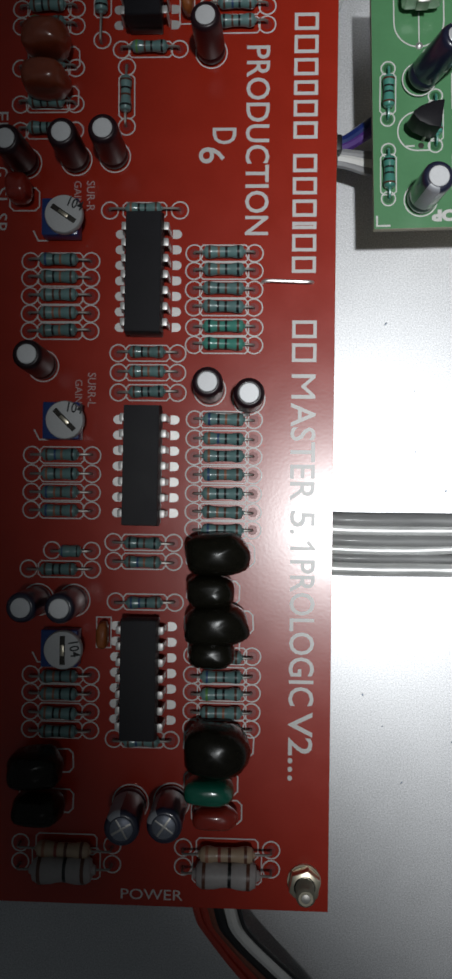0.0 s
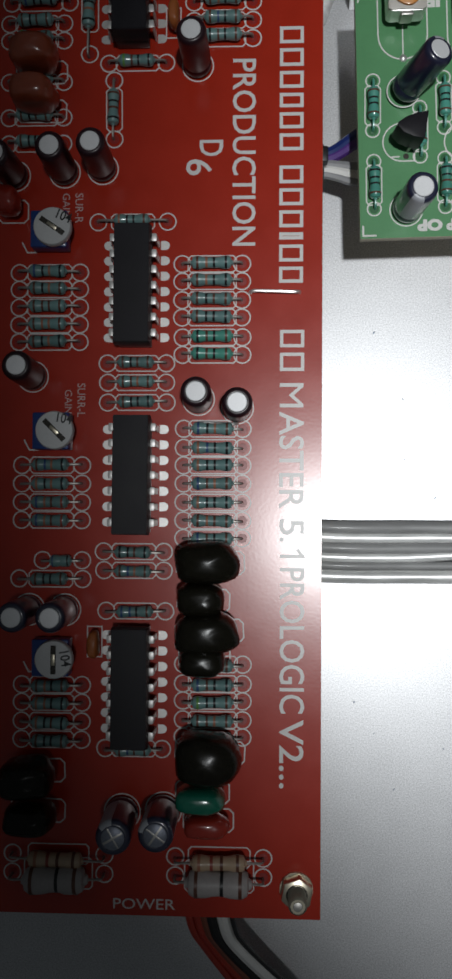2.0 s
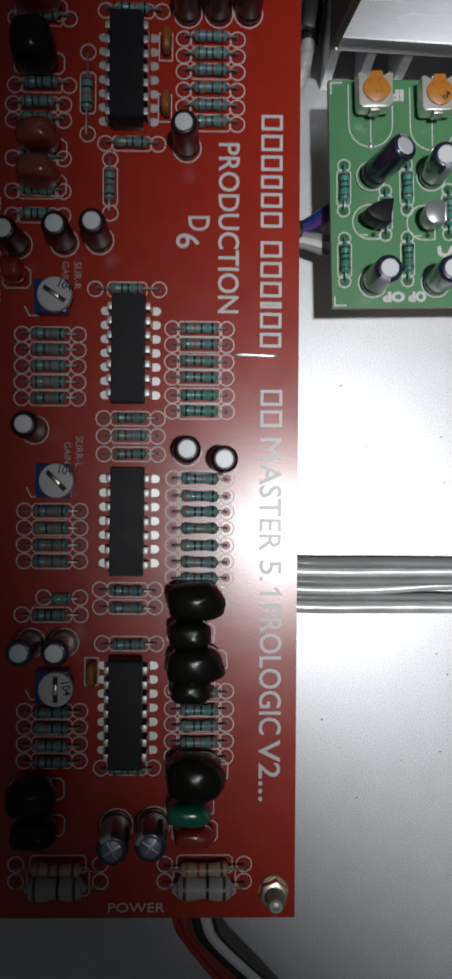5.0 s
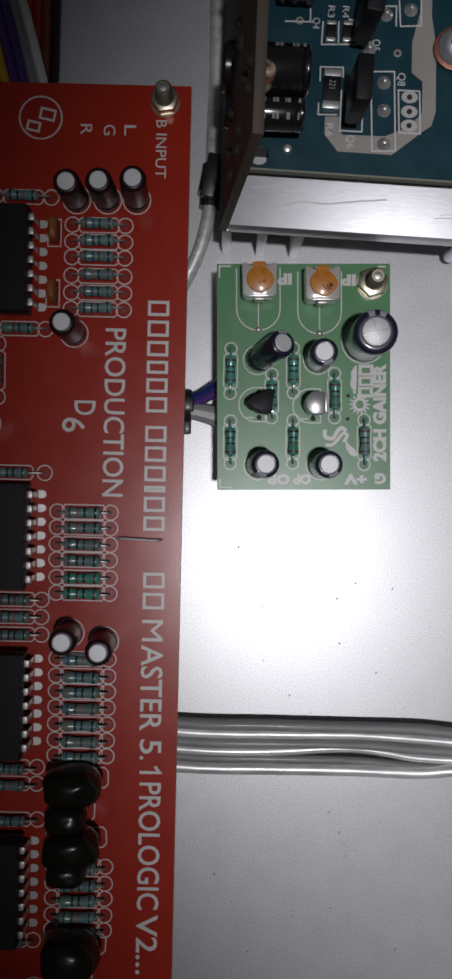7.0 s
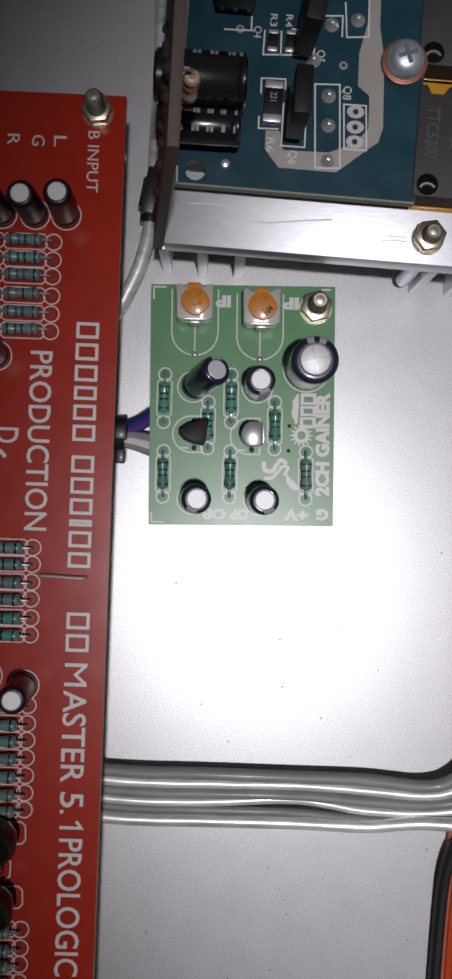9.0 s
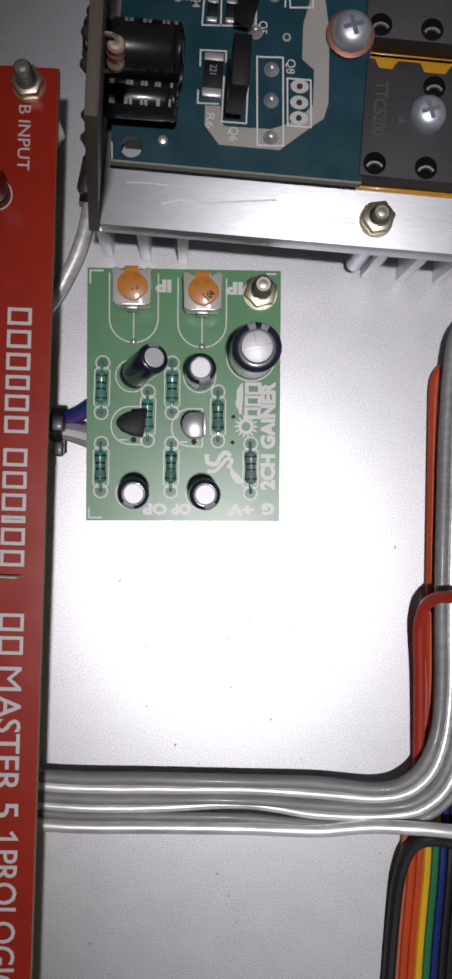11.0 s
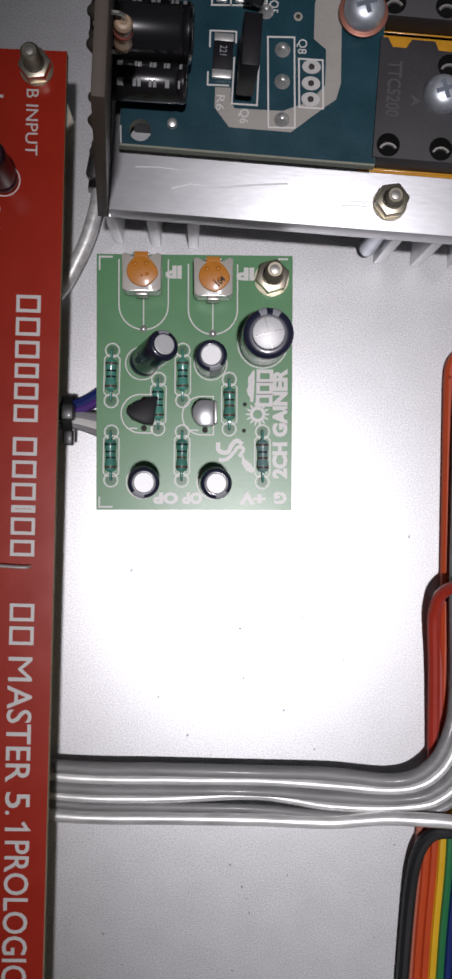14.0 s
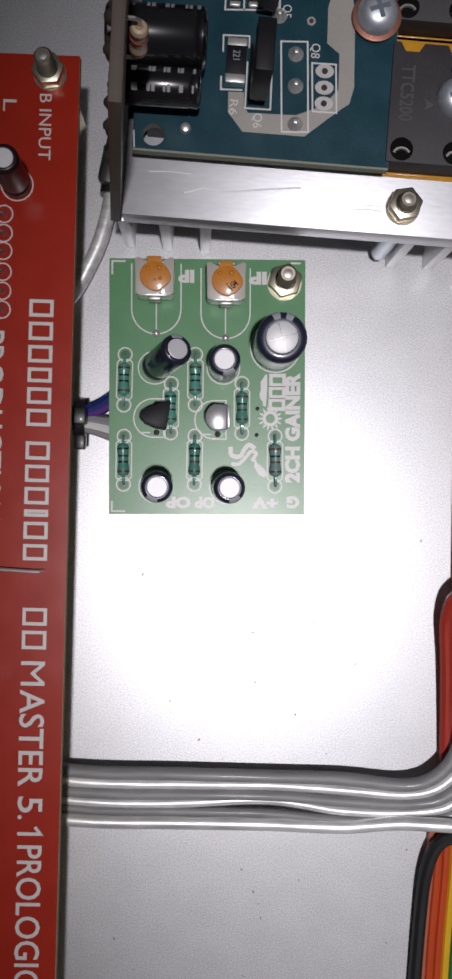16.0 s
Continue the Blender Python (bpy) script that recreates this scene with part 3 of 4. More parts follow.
for x, y in ((-9.5, 165.4), (-14.9, 165.3), (-20.6, 165.2), (-20.6, 140.5), (-36.4, 123.4), (-42.8, 122.9), (-51.2, 122.4), (-47.9, 88.7)):
    can_capacitor(red, x, y, 2.35, 11.0, tilt=(RNG.uniform(-2, 2), RNG.uniform(-2, 2)), vent=0, spin=RNG.uniform(0, 360))
for x, y in ((-20.2, 84.9), (-13.75, 83.5)):
    can_capacitor(red, x, y, 2.4, 10.2, tilt=(RNG.uniform(-1, 2), RNG.uniform(-2, 2)), spin=RNG.uniform(0, 360))
for x, y in ((-32.4, 16.9), (-25.6, 17.3)):
    can_capacitor(red, x, y, 2.75, 11.2, NAVY, tilt=(RNG.uniform(-2, 1), RNG.uniform(-2, 2)), vent=2, spin=30 + 25 * (x > -30), stripe=True, top_metal=DULL_CAN)
for x, y in ((-42.2, 50.0), (-48.2, 50.0)):
    can_capacitor(red, x, y, 2.4, 10.5, NAVY, spin=RNG.uniform(0, 360))

for x, y, w, d, h, m, a, lean in (
    (-18.1, 58.4, 10.2, 6.8, 9.0, BLACK_DIP, 2, 0), (-19.2, 52.4, 7.6, 5.4, 8.0, BLACK_DIP, -2, 0), (-18.2, 47.2, 10.2, 6.6, 9.0, BLACK_DIP, 3, 0),
    (-19.0, 42.9, 7.4, 5.0, 8.0, BLACK_DIP, 0, 0), (-18.0, 27.6, 10.4, 8.0, 9.0, BLACK_DIP, -3, 0), (-19.2, 21.0, 7.8, 4.0, 7.5, GREEN_DIP, 0, 0),
    (-18.2, 16.4, 7.2, 3.6, 5.5, RED_DIP, 0, 0), (-46.8, 140.3, 7.6, 5.0, 8.0, BROWN_DIP, 2, 0), (-46.8, 133.9, 7.4, 4.8, 8.0, BROWN_DIP, -1, 0),
    (-46.4, 174.2, 7.0, 5.6, 8.0, BLACK_DIP, 0, 0), (-47.4, 165.9, 8.4, 5.4, 7.5, BROWN_DIP, 0, 0), (-47.6, 156.2, 8.0, 8.2, 9.0, BLACK_DIP, 0, 0), (-51.4, 117.0, 4.0, 4.6, 5.0, RED_DIP, 0, 0), (-46.8, 24.0, 8.6, 6.0, 9.0, BLACK_DIP, 2, 0), (-46.4, 17.6, 8.0, 5.0, 8.0, BLACK_DIP, -2, 0),
):
    dipped_capacitor(red, x, y, w, d, h, m, a, lean=lean)
for x, y in ((-24.3, 159.0), (-24.4, 147.8), (-36.9, 44.8)):
    dipped_capacitor(red, x, y, 4.4, 1.9, 3.4, OCHRE, 90, outline=False)
    o = part("outline", strip([(-2.5, -1.2), (2.5, -1.2), (2.5, 1.2), (-2.5, 1.2)], 0.2, closed=True), INK, red)
    place(o, x - 0.3, y, 0.005, 0, 0, 90)
gain_trimmer(red, -44.0, 112.4, 56, 0.7, 1.5, -22)
gain_trimmer(red, -43.4, 79.4, 45, 0.5, 1.5, -10)
gain_trimmer(red, -43.2, 42.6, 0, 1.4, 1.7, -80)
for xa, xb in ((-23.6, -9.2), (-50.6, -35.3)):
    resistor(red, xa, 6.7, xb, 6.7, L=9.8, r=2.25, body=GREY_CERAMIC, bands=["brown", "black", "black", "brown"], lift=2.5)
    resistor(red, xa, 9.8, xb, 9.8, L=8.6, r=1.35, body=BEIGE, bands=["orange", "red", "brown", "brown"], lift=2.2)

for x0, x1, y, dip in ((-11.8, -3.6, 102.6, 0.7), (-20.6, -13.8, 80.9, 0.5)):
    part("jumper_wire", tube(smooth_line([(x0, y, -0.5), (x0 + 0.2, y, dip * 0.8), (x0 + 1.4, y + 0.1, dip + 0.2), (x1 - 1.2, y - 0.1, dip + 0.25), (x1 - 0.1, y, dip * 0.7), (x1, y, -0.5)], 5), 0.3, 8), SOLDER, red)

name_boxes(red, -7.0, 146.9, 104.2, (1, 1.05, 1, 0.85, 0.95, 1, -0.3, 1.05, 1, 1, 0.42, 1, 0.95), 3.95)
name_boxes(red, -6.8, 96.4, 89.6, (1, 1.05), 4.0)
fitted_words(red, "M", -6.8, 87.6, 83.6, 4.0)
fitted_words(red, "ASTER", -6.8, 82.9, 66.9, 4.0, bold=0.05)
fitted_words(red, "5", -6.7, 65.25, 62.6, 4.0, bold=0.05)
fitted_words(red, ".", -6.7, 62.2, 61.5, 4.0)
part("lettering", strip([(-5.4 + 1.55, 60.25), (-2.95, 59.1), (-6.7, 59.1)], 0.58), INK, red).location.z = 0.006 * MM
fitted_words(red, "PROLOGIC", -6.6, 57.2, 33.4, 4.0, bold=0.05)
fitted_words(red, "V2...", -6.6, 32.4, 21.2, 3.9, bold=0.05)
fitted_words(red, "PRODUCTION", -14.7, 141.6, 110.4, 3.8, bold=0.05)
fitted_words(red, "D", -20.2, 128.1, 125.4, 3.9, bold=0.05)
fitted_words(red, "6", -22.4, 124.9, 122.2, 4.2, bold=0.05)
fitted_words(red, "POWER", -33.8, 1.1, -23.6, 1.7, turn=0, bold=0.0)
fitted_words(red, "B INPUT", -6.2, 180.3, 169.6, 2.0)
for t, x in (("L", -12.1), ("G", -15.9), ("R", -20.2)):
    fitted_words(red, t, x, 179.2, 177.3, 2.2)
fitted_words(red, "SUR-R", -41.0, 119.4, 114.4, 1.35, material=FAINT_INK, bold=0.0)
fitted_words(red, "GAIN", -43.1, 119.4, 115.4, 1.2, material=FAINT_INK, bold=0.0)
fitted_words(red, "SURR-L", -40.4, 87.6, 82.0, 1.35, material=FAINT_INK, bold=0.0)
fitted_words(red, "GAIN", -42.5, 86.5, 82.6, 1.2, material=FAINT_INK, bold=0.0)
part("mark", ring(-27.6, 180.2, 3.9, 0.28, n=36), INK, red)
for x, y, s in ((-27.4, 180.4, 2.6), (-29.8, 178.0, 2.2)):
    place(part("mark", strip([(0, 0), (s, 0), (s, -s * 0.7), (0, -s * 0.7)], 0.4, closed=True), INK, red), x, y + 1.6, 0.006, 0, 0, -12)
for t, y0, y1 in (("FL", 131.0, 127.6), ("G", 121.8, 120.2), ("SL", 118.4, 115.2), ("SR", 114.1, 110.8)):
    fitted_words(red, t, -56.5, y0, y1, 2.2)

# ---- the green gain board ----
GA = 1.45
green = thing("green_circuit_board", "small green gain circuit board with white printing on standoffs", "circuit board", (6.6, 112.05, ZG), GA)
G_IN = Matrix.Rotation(radians(-GA), 2)


def gl(x, y):
    v = G_IN @ Vector((x - 6.6, y - 112.05))
    return v.x, v.y


part("substrate", box(0, 0, -1.6, 32.7, 42.6, -0.02, 0.08), PALE_LAMINATE, green, "pale laminate edge")
part("solder_mask", box(0.03, 0.03, -0.02, 32.67, 42.57, 0.0), GREEN, green, "green solder mask")
gx, gy = gl(34.75, 151.4)
nut_and_bolt(green, gx, gy, 0.0, top=7.0, flats=5.0, spin=15)
for sx, sy in ((gx, gy), (14, 22)):
    part("standoff", prism(arc(sx, sy, 2.5, 0, 300, 5), -ZG, -1.6), BRASS, green)
for xa, ya, xb, yb, body in (
    (8.6, 138.7, 8.6, 130.3, SEA), (20.3, 139.1, 20.5, 130.7, SEA), (28.2, 134.5, 28.4, 126.2, SEA), (16.4, 134.1, 16.5, 125.9, SEA),
    (8.8, 125.1, 8.9, 117.1, SEA), (20.6, 125.5, 20.7, 117.4, SEA), (34.0, 125.9, 34.2, 117.5, TEAL),
):
    resistor(green, *gl(xa, ya), *gl(xb, yb), L=5.2, r=0.98, body=body, bands=[RNG.choice(["black", "brown"]), "black", RNG.choice(["black", "brown"]), "brown"], ring_r=1.15)
for x, y, tilt, r, h, vent in ((25.0, 137.0, (0, 0), 2.5, 10.4, 0), (33.6, 140.7, (2, 0), 3.95, 13.0, 2), (14.2, 116.9, (0, 5), 2.5, 10.6, 0), (26.0, 117.1, (0, 2), 2.5, 10.4, 0)):
    can_capacitor(green, *gl(x, y), r, h, NAVY, tilt, vent=vent, stripe=True, spin={3.95: 15, 2.5: 100 + x * 4}[r])
can_capacitor(green, *gl(13.6, 136.6), 2.5, 10.8, NAVY, (-9, 23), stripe=True, spin=0, z=0.6)


def preset(x, y, scribbled):
    """A square ceramic preset with an orange rotor."""
    px, py = gl(x, y)
    ob = part("preset", prism([(-3.1, -2.6), (-2.5, -3.0), (2.5, -3.0), (3.1, -2.6), (3.2, 2.9), (2.6, 3.2), (1.5, 2.7), (-1.5, 2.7), (-2.6, 3.2), (-3.2, 2.9)], 1.6, 5.0, bevel=0.12), SOLDER, green, "square preset with tinned plate and orange rotor")
    place(ob, px, py, 0)
    part("plate", prism([(-3.1, -2.6), (-2.5, -2.95), (-0.8, -2.8), (0.8, -2.8), (2.5, -2.95), (3.1, -2.6), (3.05, 0.4), (3.2, 2.9), (2.6, 3.15), (1.4, 2.5), (-1.4, 2.5), (-2.6, 3.15), (-3.2, 2.9), (-3.05, 0.4)], 5.02, 5.3, bevel=0.08), WHITE_CERAMIC, ob, "whitish tinned plate")
    outline = [(2.35 * math.cos(radians(q)) * (1 + 0.16 * max(0.0, math.cos(radians(q + 15))) ** 6), 0.1 + 2.35 * math.sin(radians(q)) * (1 + 0.1 * max(0.0, math.cos(radians(q + 70))) ** 8)) for q in range(0, 360, 12)]
    part("rotor", prism(outline, 5.28, 5.8, bevel=0.16), CARBON, ob, "orange rotor")
    part("tab", prism([(-1.2, 1.9), (1.2, 1.9), (1.05, 3.2), (-1.05, 3.2)], 5.3, 5.72, bevel=0.08), CARBON, ob)
    for cx, cy, rr in ((-1.0, 1.2, 0.34), (0.8, 1.3, 0.36), (0.9, -0.4, 0.28), (0.1, -0.6, 0.2)):
        part("rotor_dimple", lathe([(rr * 1.2, 5.78), (rr, 5.9), (rr * 0.5, 6.02), (0, 6.04)], 12, at=(cx, cy, 0)), CARBON, ob, "glossy raised dimple")
    if scribbled:
        words("104", 0.75, -1.75, 5.86, 0.95, 45, 0.85, ob, DARK_GROOVE, "value", 0.05)
    part("clip", box(-1.0, -3.6, 2.2, 1.0, -3.0, 4.9, 0.15), TIN, ob)
    part("clip", box(-1.4, 2.75, 2.2, 1.4, 3.2, 5.25, 0.15), TIN, ob)
    for s in (-1, 1):
        part("foot", box(s * 2.6 - 0.3, -0.4, 0, s * 2.6 + 0.3, 0.4, 2.1), TIN, ob)
    u = part("outline", strip([(-4.1, 3.4), (-4.1, -4.2), *arc(0, -4.2, 4.1, 180, 360, 16)[1:-1], (4.1, -4.2), (4.1, 3.4)], 0.22), INK, green)
    place(u, px, py, 0.005)
    part("outline", box(px - 0.1, py - 7.6, 0.004, px + 0.1, py - 2.6, 0.04), INK, green)
    hole = part("solder_pad", lathe([(0.65, 0), (0.6, 0.2), (0.25, 0.45), (0, 0.5)], 12), SOLDER, green)
    place(hole, px, py - 8.2, 0.004)


preset(13.45, 150.6, False)
preset(25.0, 150.2, True)


def transistor(x, y, shiny):
    """A small flat-faced transistor on three legs."""
    px, py = gl(x, y)
    m = MET if shiny else CHIP
    ob = part("transistor", prism(arc(0, 0, 2.25, 110, 250, 14) + [(1.2, -2.0), (1.2, 2.0)] if shiny else [(1.9, 2.3), (0.0, 2.0), (-1.9, 1.25), (-3.1, 0.4), (-3.1, -0.2), (-2.2, -1.2), (-0.6, -1.9), (1.2, -2.2)], 2.2, 6.6, bevel=0.15), m, green, "silvery grey transistor with a flat face" if shiny else "black plastic transistor")
    place(ob, px + 0.4, py, 0, 0, 0 if shiny else 5, 0)
    if shiny:
        part("face", box(1.2, -1.75, 2.6, 1.75, 1.85, 6.5, 0.2), SOLDER, ob, "bright flat face")
    for k in (-1.6, 0, 1.6):
        part("leg", tube([(0.2, k * 0.8, 2.4), (0.0, k, 1.0), (0, k, -0.3)], 0.25, 6), TIN, ob)
    o = part("outline", strip([(1.6, 3.2), *arc(-0.4, 0, 3.2, 90, 270, 16), (1.6, -3.2)], 0.22), INK, green)
    place(o, px, py, 0.005)
    o = part("outline", box(1.5, -3.3, 0, 1.72, 3.3, 0.035), INK, green)
    place(o, px, py, 0.005)
    words("1", px - 0.9, py - 2.9, 0.012, 1.3, 90, 1.0, green, INK, bold=0.03)
    for k in (-2.4, 2.4):
        place(part("solder_pad", shared("leg_pad|", lambda: lathe([(0.5, 0), (0.45, 0.03), (0, 0.035)], 12), DARK_GROOVE), None, green), px + 0.2, py + k, 0.004)


transistor(13.9, 128.3, False)
transistor(24.1, 128.3, True)


def green_words(text, x0, y0, x1, size, turn=0, y1=None):
    a, b = gl(x0, y0)
    if turn == 90:
        fitted_words(green, text, a, b, gl(x0, y1)[1], size, turn=90, bold=0.18)
    elif turn == 180:
        fitted_words(green, text, a, b, gl(x1, y0)[0], size, turn=180, bold=0.15)


green_words("2CH GAINER", 38.2, 118.2, 0, 2.2, 90, 136.6)
green_words("IP", 19.7, 153.0, 17.0, 1.9, 180)
green_words("IP", 31.8, 153.1, 28.8, 1.9, 180)
green_words("OP", 20.2, 115.2, 16.0, 1.7, 180)
green_words("OP", 24.2, 115.3, 20.8, 1.7, 180)
green_words("+V", 34.8, 115.6, 30.4, 1.8, 180)
green_words("G", 38.4, 115.8, 36.2, 1.8, 180)
# maker's marks as plain shapes: a sunburst, three blocks and a ribbon of strokes
sx, sy = gl(33.1, 128.8)
part("mark", ring(sx, sy, 1.05, 0.55, n=18), INK, green).location.z = 0.006 * MM
for k in range(14):
    a = 2 * math.pi * k / 14
    part("mark", prism([(sx + 1.4 * math.cos(a - 0.16), sy + 1.4 * math.sin(a - 0.16)), (sx + 2.15 * math.cos(a), sy + 2.15 * math.sin(a)), (sx + 1.4 * math.cos(a + 0.16), sy + 1.4 * math.sin(a + 0.16))], 0.006, 0.04), INK, green)
for ya, yb in ((130.4, 132.1), (132.4, 134.1), (134.4, 136.2)):
    a, b = gl(33.05, ya)
    place(part("mark", strip([(0, 0), (2.2, 0), (2.2, yb - ya - 0.2), (0, yb - ya - 0.2)], 0.6, closed=True), INK, green), a, b, 0.006)
cloud = [gl(32.3 + u, q) for q, u in ((130.8, 0), (130.9, -0.5), (131.6, -0.55), (131.9, -0.9), (132.8, -1.15), (133.6, -0.9), (134.0, -0.95), (134.8, -1.0), (135.4, -0.65), (136.0, -0.3), (136.2, 0.05), (134.4, 0.15), (132.6, 0.1))]
part("mark", prism(cloud, 0.006, 0.04), INK, green)
for k, (ribbon, wide) in enumerate(((((26.6, 123.9), (26.8, 122.5), (28.2, 122.3), (28.9, 123.5), (29.7, 124.3), (30.7, 123.7)), 0.75), (((26.8, 121.0), (28.1, 121.1), (29.2, 122.2), (30.0, 123.2), (30.9, 122.9), (30.2, 121.6)), 0.6))):
    part("mark", strip([(p.x, p.y) for p in smooth_line([(*gl(*p), 0) for p in ribbon], 4)], wide), INK, green).location.z = (0.006 + 0.012 * k) * MM
part("mark", prism([gl(x, y) for x, y in ((30.6, 122.4), (31.2, 121.2), (32.3, 120.4), (32.9, 119.4), (32.4, 118.9), (31.5, 119.3), (30.7, 120.5))], 0.006, 0.04), INK, green)
for cx, cy, dx, dy in ((0.5, 42.1, 2.2, -2.2), (0.5, 0.5, 2.2, 1.7)):
    part("outline", strip([(cx + dx, cy), (cx, cy), (cx, cy + dy)], 0.3), INK, green).location.z = 0.006 * MM
part("outline", strip([(30.2, 42.0), (31.9, 42.0)], 0.3), INK, green).location.z = 0.006 * MM
for cx, cy in ((30.9, 130.4), (30.9, 126.0)):
    a, b = gl(cx, cy)
    part("via", lathe([(0.35, 0.004), (0.3, 0.03), (0, 0.03)], 10, at=(a, b, 0)), DARK_GROOVE, green)

# ---- the heat sink with its power stage ----
HA = -2.4
sink = thing("heat_sink", "finned aluminium heat sink standing on the case floor", "heat sink", (7.6, 162.2, 0), HA)
part("base_plate", box(0, -1.0, 16.2, 95, 75, 20.9, 0.25), ALU, sink, "satin aluminium top plate")
for k in range(15):
    x = -1.2 + 7.0 * k
    if 3 <= k <= 6:
        continue
    part("fin", shared("fin|", lambda: box(0, -0.8, 0.02, 1.8, 75, 16.25, 0.1), CUT_ALU), None, sink).location.x = x * MM
nut_and_bolt(sink, 45.9, 3.5, 20.9, top=4.6, flats=4.9, spin=12)
part("bolt_shank", lathe([(0, 3.0), (1.45, 3.0), (1.5, 3.3), (1.5, 16.3)], 14, at=(45.9, 1.0, 0)), ZINC, sink)
part("scratch", strip([(10, 3.2), (13, 4.1), (18, 4.0), (24, 4.9), (29, 5.5)], 0.3, 0.02), SCRATCH, sink).location.z = 20.9 * MM

for sx, sy, L, w in ((38, 2.6, 4.5, 0.16), (39, 3.3, 3.4, 0.12), (4, 6.2, 7, 0.14), (58, 3.0, 6, 0.12)):
    part("scratch", strip([(sx, sy), (sx + L * 0.5, sy + 0.25), (sx + L, sy + 0.1)], w, 0.015), SCRATCH, sink).location.z = 20.9 * MM

blue = thing("blue_circuit_board", "dark blue amplifier circuit board with white printing", "circuit board", (9.4, 169.9, ZB), HA)
B_IN = Matrix.Rotation(radians(-HA), 2)


def bl(x, y):
    v = B_IN @ Vector((x - 9.4, y - 169.9))
    return v.x, v.y


part("substrate", plate_with_holes(0, 0, 40.7, 60, -1.6, -0.02, [(*bl(12.8, 172.4), 1.75)]), GREY_LAMINATE, blue, "greyish laminate edge")
part("solder_mask", plate_with_holes(0.03, 0.35, 40.67, 60, -0.02, 0.0, [(*bl(12.8, 172.4), 1.75)]), BLUE, blue, "dark blue solder mask")
part("spacer", box(2, 4, -4.5, 6, 8, -1.6), BLACK_PVC, blue)
part("spacer", box(34, 4, -4.5, 38, 8, -1.6), BLACK_PVC, blue)


def bp(pts):
    return [bl(*p) for p in pts]


def lift(ob, z=0.006):
    ob.location.z = z * MM
    return ob


lift(part("trace", prism(bp([(24.4, 179.6), (24.4, 176.4), (26.8, 173.4), (36.6, 173.0), (41.9, 177.2), (43.6, 178.4), (44.3, 181.0), (44.1, 192.6), (43.2, 198.0), (43.2, 206.0), (41.2, 206.0), (41.2, 199.0), (39.8, 193.4), (39.8, 187.8), (41.8, 186.2), (41.8, 180.6), (39.4, 178.0), (35.2, 176.3), (27.6, 176.4), (26.9, 177.4), (26.9, 179.6)]), 0, 0.02), TRACE, blue, "pale tinned trace"))


def frame_line(pts, closed=True, w=0.26):
    lift(part("outline", strip(bp(pts), w, closed=closed), INK, blue), 0.028)


frame_line([(32.5, 187.8), (36.7, 187.9), (37.2, 173.7), (33.0, 173.6)])
frame_line([(37.5, 184.6), (41.3, 184.5), (41.6, 176.9), (37.8, 177.0)])
frame_line([(23.4, 185.8), (23.4, 188.4), (27.5, 188.4), (27.5, 186.6)], False)
frame_line([(23.2, 182.0), (23.2, 179.9), (26.6, 179.9)], False)
frame_line([(27.3, 184.4), (27.1, 177.1), (31.1, 177.0), (31.2, 184.2)], False)
frame_line([(23.7, 196.6), (23.5, 192.4), (29.6, 192.6), (29.5, 196.8), (28.2, 197.0)], False)
frame_line([(26.5, 192.4), (26.5, 196.6)], False)
frame_line([(27.6, 206.0), (32.0, 201.0), (32.2, 190.6)], False)
frame_line([(32.6, 199.4), (36.8, 199.6), (36.8, 196.0)], False)
frame_line([(37.2, 202.0), (37.6, 196.0), (41.3, 196.2), (41.2, 203.0)], False)
frame_line([(16.8, 196.4), (21.4, 196.4), (21.4, 199.6)], False)
frame_line([(9.8, 170.3), (9.7, 173.0)], False)
for y in (183.4, 180.8, 178.3):
    a, b = bl(39.55, y)
    o = part("solder_pad", prism([(p[0] * 1.35, p[1]) for p in arc(0, 0, 1.1, 0, 342, 19)], 0, 0.05), PAD_TIN, blue)
    place(o, a, b, 0.026)
    place(part("hole", lathe([(0.5, 0.0), (0.5, 0.02), (0, 0.02)], 12), DARK_GROOVE, blue), a, b, 0.08)
for x, y in ((34.9, 185.9), (35.0, 180.9), (35.1, 174.9), (35.0, 198.0), (39.4, 199.0), (30.9, 193.6), (32.1, 191.8)):
    a, b = bl(x, y)
    place(part("solder_joint", shared("solder_joint|", lambda: lathe([(1.25, 0), (1.0, 0.25), (0.55, 0.75), (0.35, 1.2), (0, 1.3)], 14), SOLDER), None, blue), a, b, 0.02, 0, 0, RNG.uniform(0, 360))
for x, y in ((37.2, 191.2), (19.5, 196.6)):
    a, b = bl(x, y)
    v = place(part("via", lathe([(0.72, 0), (0.68, 0.05), (0.36, 0.06), (0.35, 0.0)], 14), TRACE, blue), a, b, 0.006)
    part("hole", lathe([(0.37, 0.0), (0.37, 0.062), (0, 0.062)], 12), DARK_GROOVE, v)


